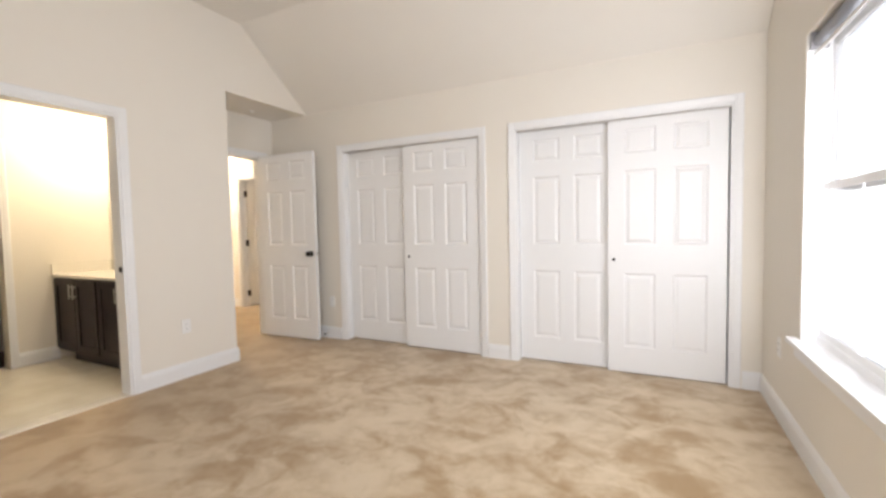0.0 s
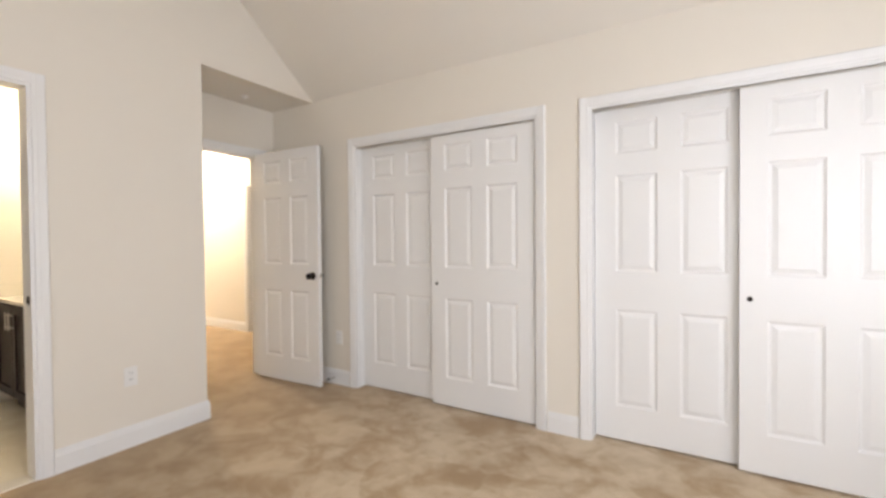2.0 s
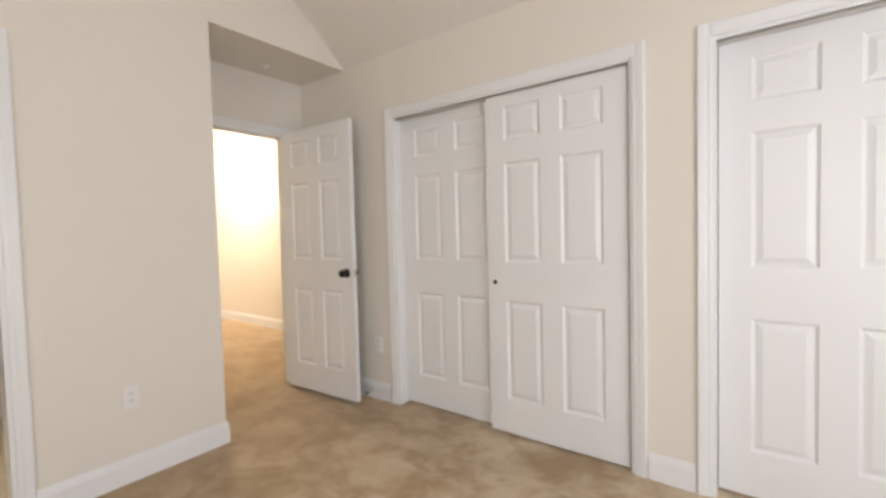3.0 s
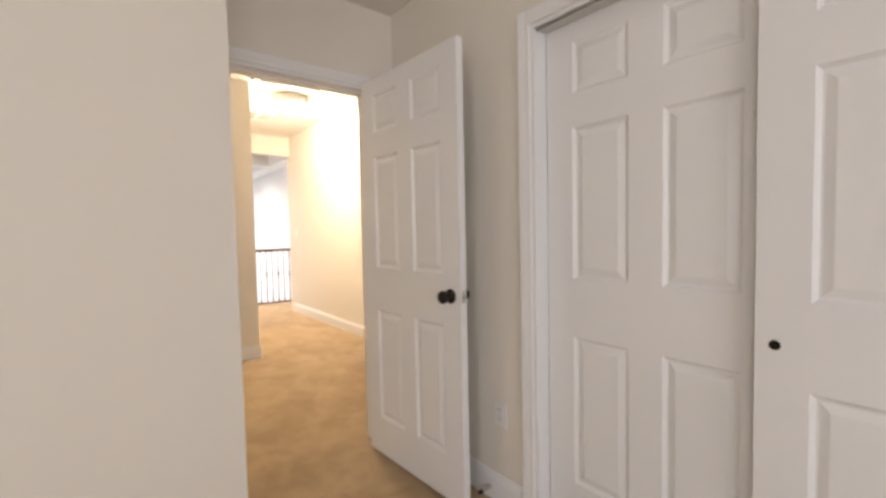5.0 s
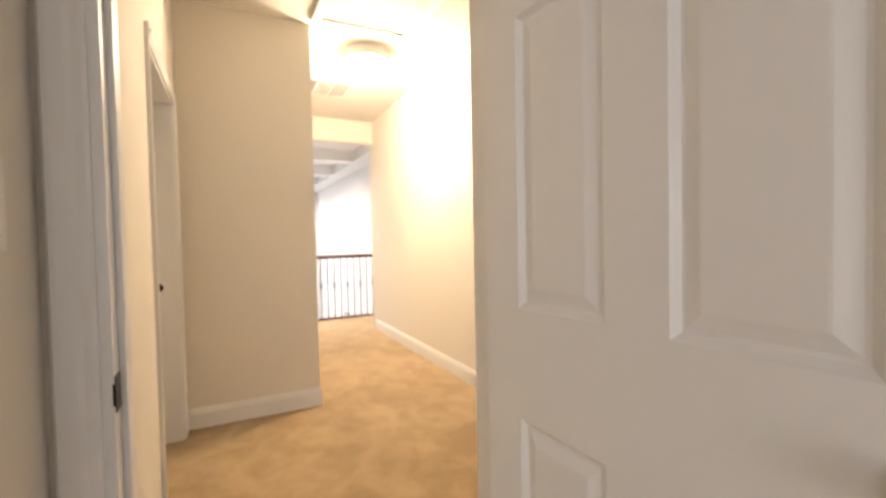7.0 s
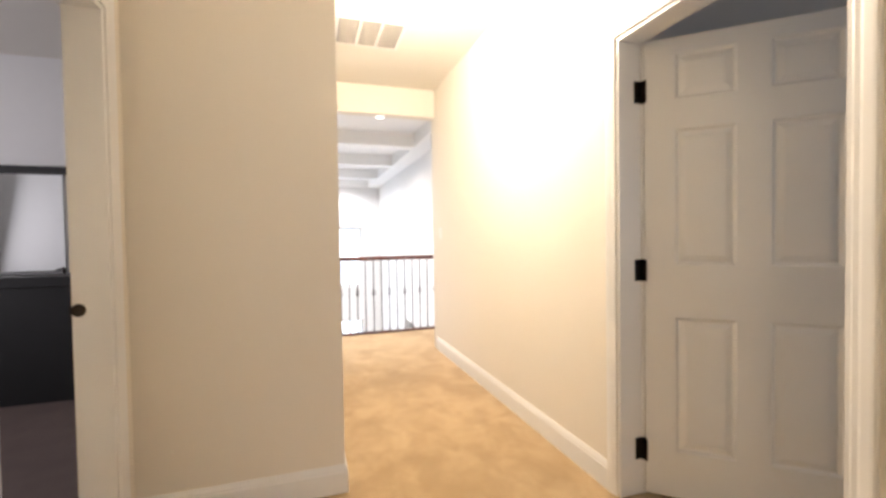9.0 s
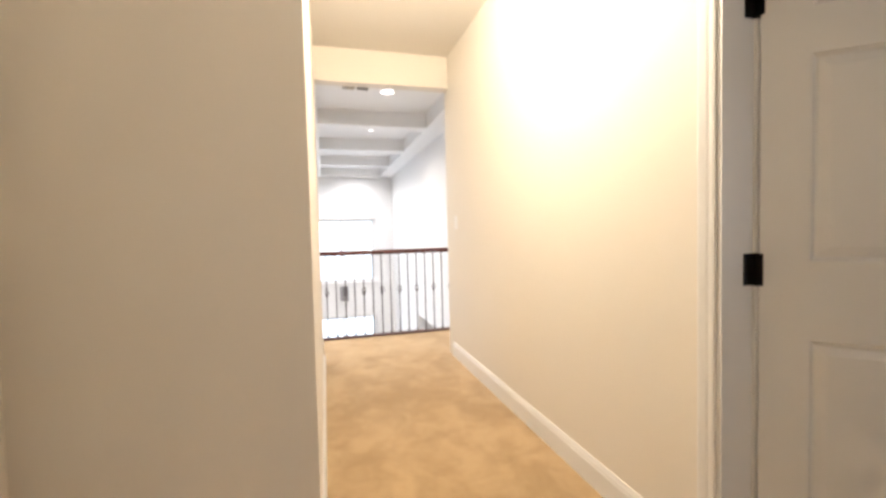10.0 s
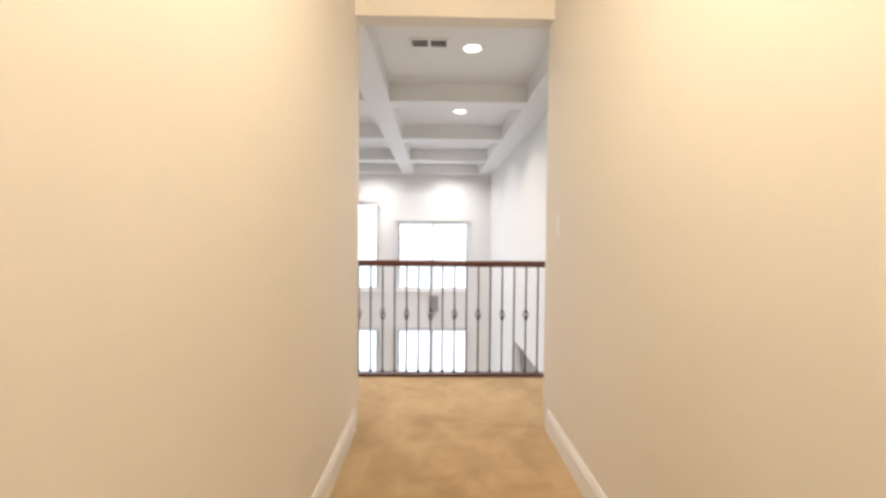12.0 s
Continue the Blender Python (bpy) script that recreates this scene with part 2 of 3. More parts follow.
def moulding(bm, profile, p0, p1, out, up):
    p0, p1, out, up = Vector(p0), Vector(p1), Vector(out), Vector(up)
    a, b = [[bm.verts.new(p + out * o + up * h) for o, h in profile] for p in (p0, p1)]
    n = len(profile)
    for k in range(n):
        bm.faces.new((a[k], a[(k + 1) % n], b[(k + 1) % n], b[k]))
    bm.faces.new(a)
    bm.faces.new(b[::-1])


BASE = [(0, 0), (0.014, 0), (0.014, 0.096), (0.011, 0.104), (0.011, 0.110), (0.006, 0.122), (0.004, 0.13), (0, 0.13)]


def baseboard(p0, p1, out):
    bm = bmesh.new()
    moulding(bm, BASE, (*p0, 0), (*p1, 0), (*out, 0), (0, 0, 1))
    return tagged(mesh_ob("baseboard", bm, M["white"]), "white painted baseboard with a moulded top above tan carpet", "baseboard", kind="structure")


CASE = [(0, 0), (0.009, 0), (0.011, 0.006), (0.011, 0.018), (0.014, 0.026), (0.017, 0.046), (0.017, 0.053), (0.013, 0.057), (0, 0.057)]


def casing(name, axis, plane, a0, a1, top, side, label):
    """Door casing on one face of a wall. axis: 'x' or 'y', the way the opening runs; side: +1 or -1, the way the face looks."""
    bm = bmesh.new()
    w = 0.057

    def P(a, z):
        return (a, plane, z) if axis == "x" else (plane, a, z)

    out = (0, side, 0) if axis == "x" else (side, 0, 0)
    along = (1, 0, 0) if axis == "x" else (0, 1, 0)
    neg = tuple(-v for v in along)
    moulding(bm, CASE, P(a0, 0), P(a0, top + w), out, neg)
    moulding(bm, CASE, P(a1, 0), P(a1, top + w), out, along)
    moulding(bm, [(o * 0.985, h) for o, h in CASE], P(a0, top), P(a1, top), out, (0, 0, 1))
    return tagged(mesh_ob(name, bm, M["white"]), label, "door casing", kind="structure")


def jamb(axis, p0, p1, a0, a1, top, label):
    """The lining of an opening through a wall from p0 to p1."""
    bm = bmesh.new()
    t = 0.016

    def B(a, b, z0, z1, q0=p0, q1=p1):
        box(bm, *((a, q0, z0, b, q1, z1) if axis == "x" else (q0, a, z0, q1, b, z1)))

    B(a0 - 0.001, a0 + t, 0, top)
    B(a1 - t, a1 + 0.001, 0, top)
    B(a0 + t, a1 - t, top - t, top)
    return tagged(mesh_ob("door_jamb", bm, M["white"]), label, "door jamb", kind="structure")


def wall(name, axis, face0, face1, a0, a1, z0, z1, openings=(), mat="wall", label=""):
    """A straight wall with openings (from, to, bottom, top)."""
    boxes, at = [], a0

    def B(a, b, c, d):
        if b - a > 1e-4 and d - c > 1e-4:
            boxes.append((a, face0, c, b, face1, d) if axis == "x" else (face0, a, c, face1, b, d))

    for o0, o1, oz0, oz1 in sorted(openings):
        B(at, o0, z0, z1)
        B(o0, o1, z0, oz0)
        B(o0, o1, oz1, z1)
        at = o1
    B(at, a1, z0, z1)
    return structure(name, boxes, M[mat], label=label or "smooth painted interior wall, warm off-white", category="wall")


ZROWS = ((0.205, 0.80), (1.03, 1.62), (1.75, 1.945))


def six_panel_leaf(parent, width, height=2.03, thick=0.035, name="leaf"):
    """A moulded six panel door leaf; its hinge edge stands at x = 0, its faces look along y. Returns the leaf."""
    st, gap = width * 0.147, width * 0.145
    pw = (width - 2 * st - gap) / 2
    cols = ((st, st + pw), (st + pw + gap, width - st))
    xs = [0, *cols[0], *cols[1], width]
    zs = [0, *(v for r in ZROWS for v in r), height]
    bm = bmesh.new()
    for side in (-thick / 2, thick / 2):
        grid = [[bm.verts.new((x, side, z)) for z in zs] for x in xs]
        for i in range(5):
            for j in range(7):
                if i in (1, 3) and j in (1, 3, 5):
                    continue
                bm.faces.new((grid[i][j], grid[i + 1][j], grid[i + 1][j + 1], grid[i][j + 1]))
    for i in range(5):
        for z in (0, height):
            bm.faces.new([bm.verts.new(p) for p in ((xs[i], -thick / 2, z), (xs[i + 1], -thick / 2, z), (xs[i + 1], thick / 2, z), (xs[i], thick / 2, z))])
    for j in range(7):
        for x in (0, width):
            bm.faces.new([bm.verts.new(p) for p in ((x, -thick / 2, zs[j]), (x, -thick / 2, zs[j + 1]), (x, thick / 2, zs[j + 1]), (x, thick / 2, zs[j]))])
    bmesh.ops.remove_doubles(bm, verts=bm.verts[:], dist=1e-5)
    leaf = part(name, bm, M["white"], parent)
    for x0, x1 in cols:
        for z0, z1 in ZROWS:
            pb = bmesh.new()
            for s in (-1, 1):
                rings = []
                for inset, depth in ((0, 0), (0.004, 0.004), (0.012, 0.0105), (0.018, 0.0105), (0.040, 0.003), (0.044, 0.0025)):
                    y = s * (thick / 2 - depth)
                    rings.append([pb.verts.new(p) for p in ((x0 + inset, y, z0 + inset), (x1 - inset, y, z0 + inset), (x1 - inset, y, z1 - inset), (x0 + inset, y, z1 - inset))])
                for a, b in zip(rings, rings[1:]):
                    for k in range(4):
                        pb.faces.new((a[k], a[(k + 1) % 4], b[(k + 1) % 4], b[k]))
                pb.faces.new(rings[-1])
            part("panel", pb, M["white"], leaf)
    return leaf


def knob_on(leaf, x, z, y0, side):
    """A round door knob with its rose."""
    bm = bmesh.new()
    turned(bm, pose(x, y0, z, -90 * side), [(0.033, 0), (0.033, 0.004), (0.029, 0.009), (0.013, 0.012), (0.012, 0.026), (0.019, 0.031), (0.027, 0.039), (0.029, 0.047), (0.026, 0.056), (0.016, 0.062), (0.004, 0.064)])
    return part("door_knob", bm, M["bronze"], leaf, "oil-rubbed bronze round knob", smooth=True)


def hinge_on(parent, x, y, z):
    bm = bmesh.new()
    box(bm, x - 0.018, y - 0.004, z - 0.045, x + 0.018, y, z + 0.045)
    rod(bm, pose(x, y - 0.008, z - 0.048), 0.007, 0.007, 0.096, 10)
    return part("hinge", bm, M["bronze"], parent, "dark bronze butt hinge")


# ---- structure ----
BW, BC = -2.985, 3.8          # bedroom west wall face, closet wall face
WX = 1.205                     # window wall face
HC = 2.73                     # hall ceiling

wall("wall_west", "y", -3.105, BW, -1.4, 2.800, 0, 3.4, [(1.05, 1.903, 0, 2.075)])
structure("wall_above_alcove", [(-3.105, 2.800, 2.49, BW, BC, 3.4)], M["wall"], label="off-white wall above the entry alcove", category="wall")
wall("wall_alcove_south", "x", 2.662, 2.800, -3.53, -3.105, 0, 2.49)
wall("wall_entry", "y", -3.67, -3.53, 2.775, 4.78, 0, HC, [(2.868, 3.66, 0, 2.05)])
structure("ceiling_alcove", [(-3.53, 2.800, 2.49, -3.105, BC, 2.6)], M["ceiling"], label="flat low ceiling of the entry alcove", category="ceiling")
wall("wall_closets", "x", BC, 3.92, -3.53, WX, 0, 3.4, [(-2.5, -0.912, 0, 2.05), (-0.584, 1.02, 0, 2.05)])
wall("wall_window", "y", WX, 1.375, -1.4, 3.92, 0, 3.4, [(0.72, 2.94, 0.555, 2.14)])
# unseen opening, cut for the added rear daylight
wall("wall_south", "x", -1.52, -1.4, -3.105, 1.44, 0, 3.4, [(-0.1, 1.2, 0.75, 2.15)])
structure("floor_bedroom", [(-3.105, -1.4, -0.05, WX, BC, 0)], M["carpet"], label="tan cut-pile carpet brushed into pale footmarks, window sheen painted in", category="carpet")
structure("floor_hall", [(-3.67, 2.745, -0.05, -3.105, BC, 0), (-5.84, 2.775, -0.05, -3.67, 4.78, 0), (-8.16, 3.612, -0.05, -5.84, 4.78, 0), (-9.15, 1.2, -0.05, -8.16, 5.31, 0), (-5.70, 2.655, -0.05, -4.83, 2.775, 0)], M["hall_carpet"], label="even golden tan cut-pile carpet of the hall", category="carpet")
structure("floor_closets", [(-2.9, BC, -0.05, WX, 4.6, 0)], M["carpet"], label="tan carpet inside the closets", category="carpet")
wall("wall_closet_back", "x", 4.6, 4.7, -2.9, 1.44, 0, 2.5)
wall("wall_closet_side", "y", -3.0, -2.9, 3.92, 4.7, 0, 2.5)
structure("ceiling_closet", [(-3.0, 3.92, 2.4, 1.44, 4.7, 2.5)], M["ceiling"], label="plain closet ceiling", category="ceiling")

bm = bmesh.new()
prof = [(-1.4, 3.16), (2.99, 3.16), (3.92, 2.397), (3.92, 2.55), (3.02, 3.32), (-1.4, 3.32)]
a, b = [[bm.verts.new((x, y, z)) for y, z in prof] for x in (BW - 0.06, WX + 0.06)]
for k in range(6):
    bm.faces.new((a[k], a[(k + 1) % 6], b[(k + 1) % 6], b[k]))
bm.faces.new(a)
bm.faces.new(b[::-1])
tagged(mesh_ob("ceiling_bedroom", bm, M["ceiling"]), "vaulted off-white ceiling sloping down to the closet wall", "ceiling", kind="structure")

# hall
wall("wall_hall_south", "x", 2.655, 2.775, -6.0, -3.53, 0, HC, [(-5.70, -4.83, 0, 2.04)])
wall("wall_hall_north", "x", 4.78, 4.90, -8.16, -3.53, 0, HC, [(-5.392, -4.53, 0, 2.04)])
wall("wall_jog", "y", -5.96, -5.84, 2.775, 3.485, 0, HC)
wall("wall_corridor_south", "x", 3.485, 3.612, -8.16, -5.84, 0, HC)
structure("wall_header", [(-8.28, 3.53, 2.448, -8.16, 4.90, HC + 0.1)], M["wall"], label="cream header over the landing opening", category="wall")
structure("wall_opening_sides", [(-8.28, 3.53, 0, -8.16, 3.614, 2.448), (-8.28, 4.78, 0, -8.16, 4.90, 2.448)], M["wall"], label="cream wall ends at the landing opening", category="wall")
structure("ceiling_hall", [(-8.16, 2.655, HC, -3.53, 4.90, HC + 0.1)], M["ceiling"], label="smooth cream hall ceiling", category="ceiling")

# bath
wall("wall_bath_west", "y", -4.86, -4.74, 0.2, 2.655, 0, 2.49, [(0.95, 1.80, 0, 2.03)])
wall("wall_bath_south", "x", 0.1, 0.2, -4.92, -3.105, 0, 2.49)
structure("wall_bath_north", [(-3.53, 2.656, 0, -3.105, 2.661, 2.49)], M["wall"], label="cream bathroom wall", category="wall")
structure("ceiling_bath", [(-4.92, 0.1, 2.49, -3.105, 2.655, 2.6)], M["ceiling"], label="cream bathroom ceiling", category="ceiling")
structure("floor_bath", [(-4.86, 0.1, -0.06, -3.105, 2.655, -0.006)], M["tile"], label="glossy cream tile floor of the bathroom", category="tile floor")
wall("wall_shower", "y", -5.75, -5.65, -1.0, 2.3, 0, 2.7, mat="greatwall")
wall("wall_shower_north", "x", 2.3, 2.4, -5.75, -4.86, 0, 2.7, mat="greatwall")
wall("wall_shower_south", "x", 0.0, 0.1, -5.65, -4.86, 0, 2.7)
structure("floor_shower", [(-5.75, 0.1, -0.061, -4.86, 2.3, -0.007)], M["tile"], label="cream tile floor", category="tile floor")

# south room seen through the hall door
wall("wall_south_room_north", "x", 2.655, 2.775, -8.16, -6.0, 0, 2.7, mat="greatwall")
wall("wall_south_room_south", "x", -1.12, -1.0, -8.16, -4.92, 0, 2.7, mat="greatwall")
structure("floor_south_room", [(-8.16, -1.0, -0.05, -4.92, 2.655, -0.002)], shader("dark_brown_floor", (0.16, 0.118, 0.105), 0.8, vary=0.5, scale=4, bump=0.1), label="dark brown floor of the dim side room", category="floor")
structure("ceiling_south_room", [(-8.16, -1.0, 2.7, -4.92, 2.655, 2.8)], M["ceiling"], label="plain ceiling of the side room", category="ceiling")
# north room behind the ajar door
wall("wall_north_room_west", "y", -6.6, -6.48, 4.90, 7.5, 0, 2.6, mat="greatwall")
wall("wall_north_room_north", "x", 7.5, 7.6, -6.6, -2.8, 0, 2.6, mat="greatwall")
wall("wall_north_room_east", "y", -2.9, -2.8, 4.90, 7.5, 0, 2.6, mat="greatwall")
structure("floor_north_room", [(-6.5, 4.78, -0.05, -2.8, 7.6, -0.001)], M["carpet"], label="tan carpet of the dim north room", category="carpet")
structure("ceiling_north_room", [(-6.6, 4.90, 2.6, -2.8, 7.6, 2.7)], M["ceiling"], label="plain ceiling of the north room", category="ceiling")

# great room below and beyond the landing
GX, GY0, GY1, GF, GC = -15.1, -1.5, 5.31, -2.9, 2.72
structure("wall_great_far", [
    (GX - 0.2, GY0, GF, GX, 1.35, GC), (GX - 0.2, 2.87, GF, GX, 3.215, GC), (GX - 0.2, 4.87, GF, GX, GY1, GC),
    (GX - 0.2, 1.35, GF, GX, 2.87, -2.6), (GX - 0.2, 3.215, GF, GX, 4.87, -2.6),
    (GX - 0.2, 1.35, -0.89, GX, 2.87, -0.04), (GX - 0.2, 3.215, -0.89, GX, 4.87, -0.04),
    (GX - 0.2, 1.35, 1.92, GX, 2.87, GC), (GX - 0.2, 3.215, 1.505, GX, 4.87, GC),
], M["greatwall"], label="pale window wall of the two-storey great room", category="wall")
wall("wall_great_north", "x", GY1, GY1 + 0.12, GX - 0.2, -8.16, GF, GC, [(-12.22, -10.0, GF, -0.40)], mat="greatwall", label="pale side wall of the two-storey great room")
wall("wall_great_south", "x", GY0 - 0.12, GY0, GX - 0.2, -8.16, GF, GC, mat="greatwall", label="pale wall of the two-storey great room")
structure("wall_great_east", [(-8.28, GY0, 0, -8.16, 3.53, GC), (-8.28, 4.90, 0, -8.16, GY1, GC), (-9.1, GY0, GF, -9.0, GY1, -0.3)], M["greatwall"], label="pale wall beside the landing", category="wall")
structure("wall_side_nook", [(-12.5, GY1 + 1.4, GF, -9.7, GY1 + 1.5, -0.3), (-12.5, GY1 + 0.12, GF, -12.4, GY1 + 1.4, -0.3), (-9.8, GY1 + 0.12, GF, -9.7, GY1 + 1.4, -0.3), (-12.5, GY1 + 0.12, -0.4, -9.7, GY1 + 1.5, -0.3), (-12.5, GY1, GF - 0.1, -9.7, GY1 + 1.5, GF)], M["greatwall"], label="dim passage opening below", category="wall")
structure("floor_landing_edge", [(-9.18, 1.2, -0.3, -8.16, GY1, -0.05)], M["greatwall"], label="white painted edge of the landing floor", category="floor edge")
structure("floor_great", [(GX - 0.2, GY0, GF - 0.1, -8.16, GY1, GF)], M["hardwood"], label="pale hardwood floor far below", category="floor")
structure("ceiling_great", [(GX - 0.2, GY0, GC, -8.28, GY1, GC + 0.12)], M["greatwall"], label="white coffered ceiling", category="ceiling")
bm = bmesh.new()
for x in (-10.11, -11.77, -13.46):
    for y0, y1 in ((GY0, 0.7), (0.95, 3.37), (3.62, 5.01)):
        box(bm, x - 0.12, y0, 2.532, x + 0.12, y1, GC)
for y0, y1 in ((0.7, 0.95), (3.37, 3.62), (5.01, GY1)):
    box(bm, GX, y0, 2.530, -8.28, y1, GC)
box(bm, GX, GY0, 2.531, GX + 0.25, GY1, GC)
tagged(mesh_ob("ceiling_beams", bm, M["greatwall"]), "white boxed coffer beams", "ceiling beam", kind="structure")
structure("ground", [(-400, -400, -3.3, 400, 400, -3.1)], shader("lawn", (0.06, 0.09, 0.03), 0.9, vary=0.5, scale=0.4), label="grassy ground outside", category="ground")

# trim
casing("trim", "y", BW, 1.05, 1.903, 2.075, 1, "white moulded casing round the bathroom doorway")
jamb("y", -3.105, BW, 1.05, 1.903, 2.075, "white door jamb of the bathroom doorway")
casing("trim", "y", -3.53, 2.868, 3.66, 2.05, 1, "white moulded casing on the alcove side of the bedroom doorway")
casing("trim", "y", -3.67, 2.868, 3.66, 2.05, -1, "white moulded casing on the hall side of the bedroom doorway")
jamb("y", -3.67, -3.53, 2.868, 3.66, 2.05, "white door jamb of the bedroom doorway")
structure("door_rabbet", [(-3.605, 2.8845, 0, -3.569, 2.894, 2.024), (-3.605, 3.634, 0, -3.569, 3.6435, 2.024), (-3.605, 2.894, 2.024, -3.569, 3.634, 2.0335)], M["white"], label="white door stop strip inside the bedroom door jamb", category="door jamb")
for a0, a1 in ((-2.5, -0.912), (-0.584, 1.02)):
    casing("trim", "x", BC, a0, a1, 2.05, -1, "white moulded casing round the sliding closet doors")
    jamb("x", BC, 3.92, a0, a1, 2.05, "white jamb of the closet opening")
casing("trim", "x", 4.78, -5.392, -4.53, 2.04, -1, "white moulded casing round the north room door")
jamb("x", 4.78, 4.90, -5.392, -4.53, 2.04, "white jamb of the north room door")
casing("trim", "x", 2.775, -5.70, -4.83, 2.04, 1, "white moulded casing round the side room doorway")
jamb("x", 2.655, 2.775, -5.70, -4.83, 2.04, "white jamb of the side room doorway")
casing("trim", "y", -4.74, 0.95, 1.80, 2.03, 1, "white casing inside the bathroom")

for p0, p1, out in (
    ((BW, 1.961), (BW, 2.800), (1, 0)), ((BW, -1.4), (BW, 0.992), (1, 0)),
    ((-3.513, 2.800), (BW + 0.0145, 2.800), (0, 1)),
    ((-3.53, BC), (-2.566, BC), (0, -1)), ((-0.846, BC), (-0.650, BC), (0, -1)), ((1.086, BC), (WX, BC), (0, -1)),
    ((WX, -1.4), (WX, BC), (-1, 0)), ((BW, -1.4), (WX, -1.4), (0, 1)),
    ((-5.84, 2.775), (-5.84, 3.6115), (1, 0)), ((-8.16, 3.612), (-5.8252, 3.612), (0, 1)),
    ((-8.16, 4.78), (-5.45, 4.78), (0, -1)), ((-4.472, 4.78), (-3.67, 4.78), (0, -1)),
    ((-4.772, 2.775), (-3.67, 2.775), (0, 1)), ((-5.826, 2.775), (-5.758, 2.775), (0, 1)), ((-3.67, 3.718), (-3.67, 4.78), (-1, 0)),
    ((-4.74, 1.858), (-4.74, 2.159), (1, 0)),
):
    baseboard(p0, p1, out)

# bathroom threshold
structure("threshold", [(-3.10, 1.067, -0.006, -2.99, 1.886, 0.006)], M["marble"], 0.002, "pale marble threshold between carpet and tile", "threshold")

# ---- bedroom things ----


def sliding_pair(x0, x1, label):
    w = (x1 - x0) / 2 + 0.012
    back = empty("sliding_closet_door", pose(x0 + 0.02, 3.895, 0.012), "white six-panel sliding closet door, rear track, " + label, "closet door", "sliding closet doors")
    six_panel_leaf(back, w, 2.02)
    front = empty("sliding_closet_door", pose(x1 - 0.028 - w, 3.84, 0.012), "white six-panel sliding closet door, front track, with finger pull, " + label, "closet door", "sliding closet doors")
    six_panel_leaf(front, w, 2.02)
    bm = bmesh.new()
    turned(bm, pose(0.045, -0.017, 0.91, 90), [(0.011, 0), (0.0135, 0.002), (0.013, 0.003), (0.009, 0.0015)], 20)
    part("finger_pull", bm, M["bronze"], front, "small round dark finger pull", smooth=True)
    bm = bmesh.new()
    box(bm, x0 + 0.016, 3.815, 2.022, x1 - 0.016, 3.818, 2.034)
    box(bm, x0 + 0.016, 3.815, 2.030, x1 - 0.016, 3.905, 2.034)
    tagged(mesh_ob("door_track", bm, M["nickel"]), "metal top track of the sliding closet doors", "door track", kind="structure")


sliding_pair(-2.5, -0.912, "beside the open entry door")
sliding_pair(-0.584, 1.02, "near the window")

# entry door, swung open against the closet wall side
entry = empty("entry_door", pose(-3.510, 3.600, 0.02, 0, 0, 2.5), "white six-panel interior door, swung wide open, bronze knob", "door")
leaf = six_panel_leaf(entry, 0.770)
knob_on(leaf, 0.707, 0.935, -0.0175, -1)
knob_on(leaf, 0.707, 0.935, 0.0175, 1)
bm = bmesh.new()
box(bm, 0.7695, -0.010, 0.909, 0.7708, 0.010, 0.961)
rod(bm, pose(0.770, 0, 0.935, 0, 90), 0.009, 0.007, 0.013, 12)
part("latch", bm, M["nickel"], leaf, "brushed nickel latch plate and bolt")
for z in (0.2, 1.0, 1.82):
    hinge_on(leaf, -0.004, 0.022, z)


def strike(m, label):
    """A strike plate on a jamb."""
    bm = bmesh.new()
    turned(bm, pose(0, 0, 0, 90), [(0.024, 0), (0.024, 0.0015), (0.021, 0.0025), (0.010, 0.0025), (0.009, 0.0012)], 20)
    ob = mesh_ob("strike_plate", bm, M["bronze"])
    ob.matrix_world = m
    return tagged(ob, label, "strike plate")


strike(pose(-3.022, 1.885, 0.947), "small dark strike plate on the bathroom door jamb")
bm = bmesh.new()
box(bm, -3.566, 2.8842, 0.925, -3.534, 2.8860, 0.985)
box(bm, -3.534, 2.882, 0.937, -3.5290, 2.8860, 0.973)
tagged(mesh_ob("strike_plate", bm, M["bronze"], 0.0006), "dark bronze lipped strike plate on the white entry door jamb", "strike plate")


def outlet(m, label, switch=False, gang=1):
    """A wall plate with two sockets or a rocker. It stands on the plane y = 0 and looks along -y."""
    ob = empty("light_switch" if switch else "wall_outlet", m, label, "light switch" if switch else "outlet")
    bm = bmesh.new()
    box(bm, -0.036 * gang, -0.006, -0.058, 0.036 * gang, 0, 0.058)
    part("plate", bm, M["plastic"], ob, bevel=0.002)
    for g in range(gang):
        cx = (g - (gang - 1) / 2) * 0.046
        if switch:
            bm = bmesh.new()
            box(bm, cx - 0.016, -0.009, -0.033, cx + 0.016, -0.004, 0.033)
            part("rocker", bm, M["plastic"], ob, bevel=0.001)
            continue
        for z in (-0.02, 0.02):
            bm = bmesh.new()
            box(bm, cx - 0.017, -0.0085, z - 0.014, cx + 0.017, -0.005, z + 0.014)
            sock = part("socket", bm, M["plastic"], ob, bevel=0.001)
            for dx, h in ((-0.006, 0.009), (0.006, 0.007)):
                bm = bmesh.new()
                box(bm, cx + dx - 0.0014, -0.0095, z - h / 2 + 0.003, cx + dx + 0.0014, -0.0084, z + h / 2 + 0.003)
                part("slot", bm, M["dark"], sock, "dark socket slot")
    return ob


outlet(pose(BW, 2.33, 0.43, 0, 0, 90), "white duplex outlet low on the off-white wall beside the bathroom doorway")
outlet(pose(-2.69, BC, 0.41), "white duplex outlet between open door and closet casing")
outlet(pose(WX, 3.33, 0.44, 0, 0, -90), "white duplex outlet low on the wall beyond the window")
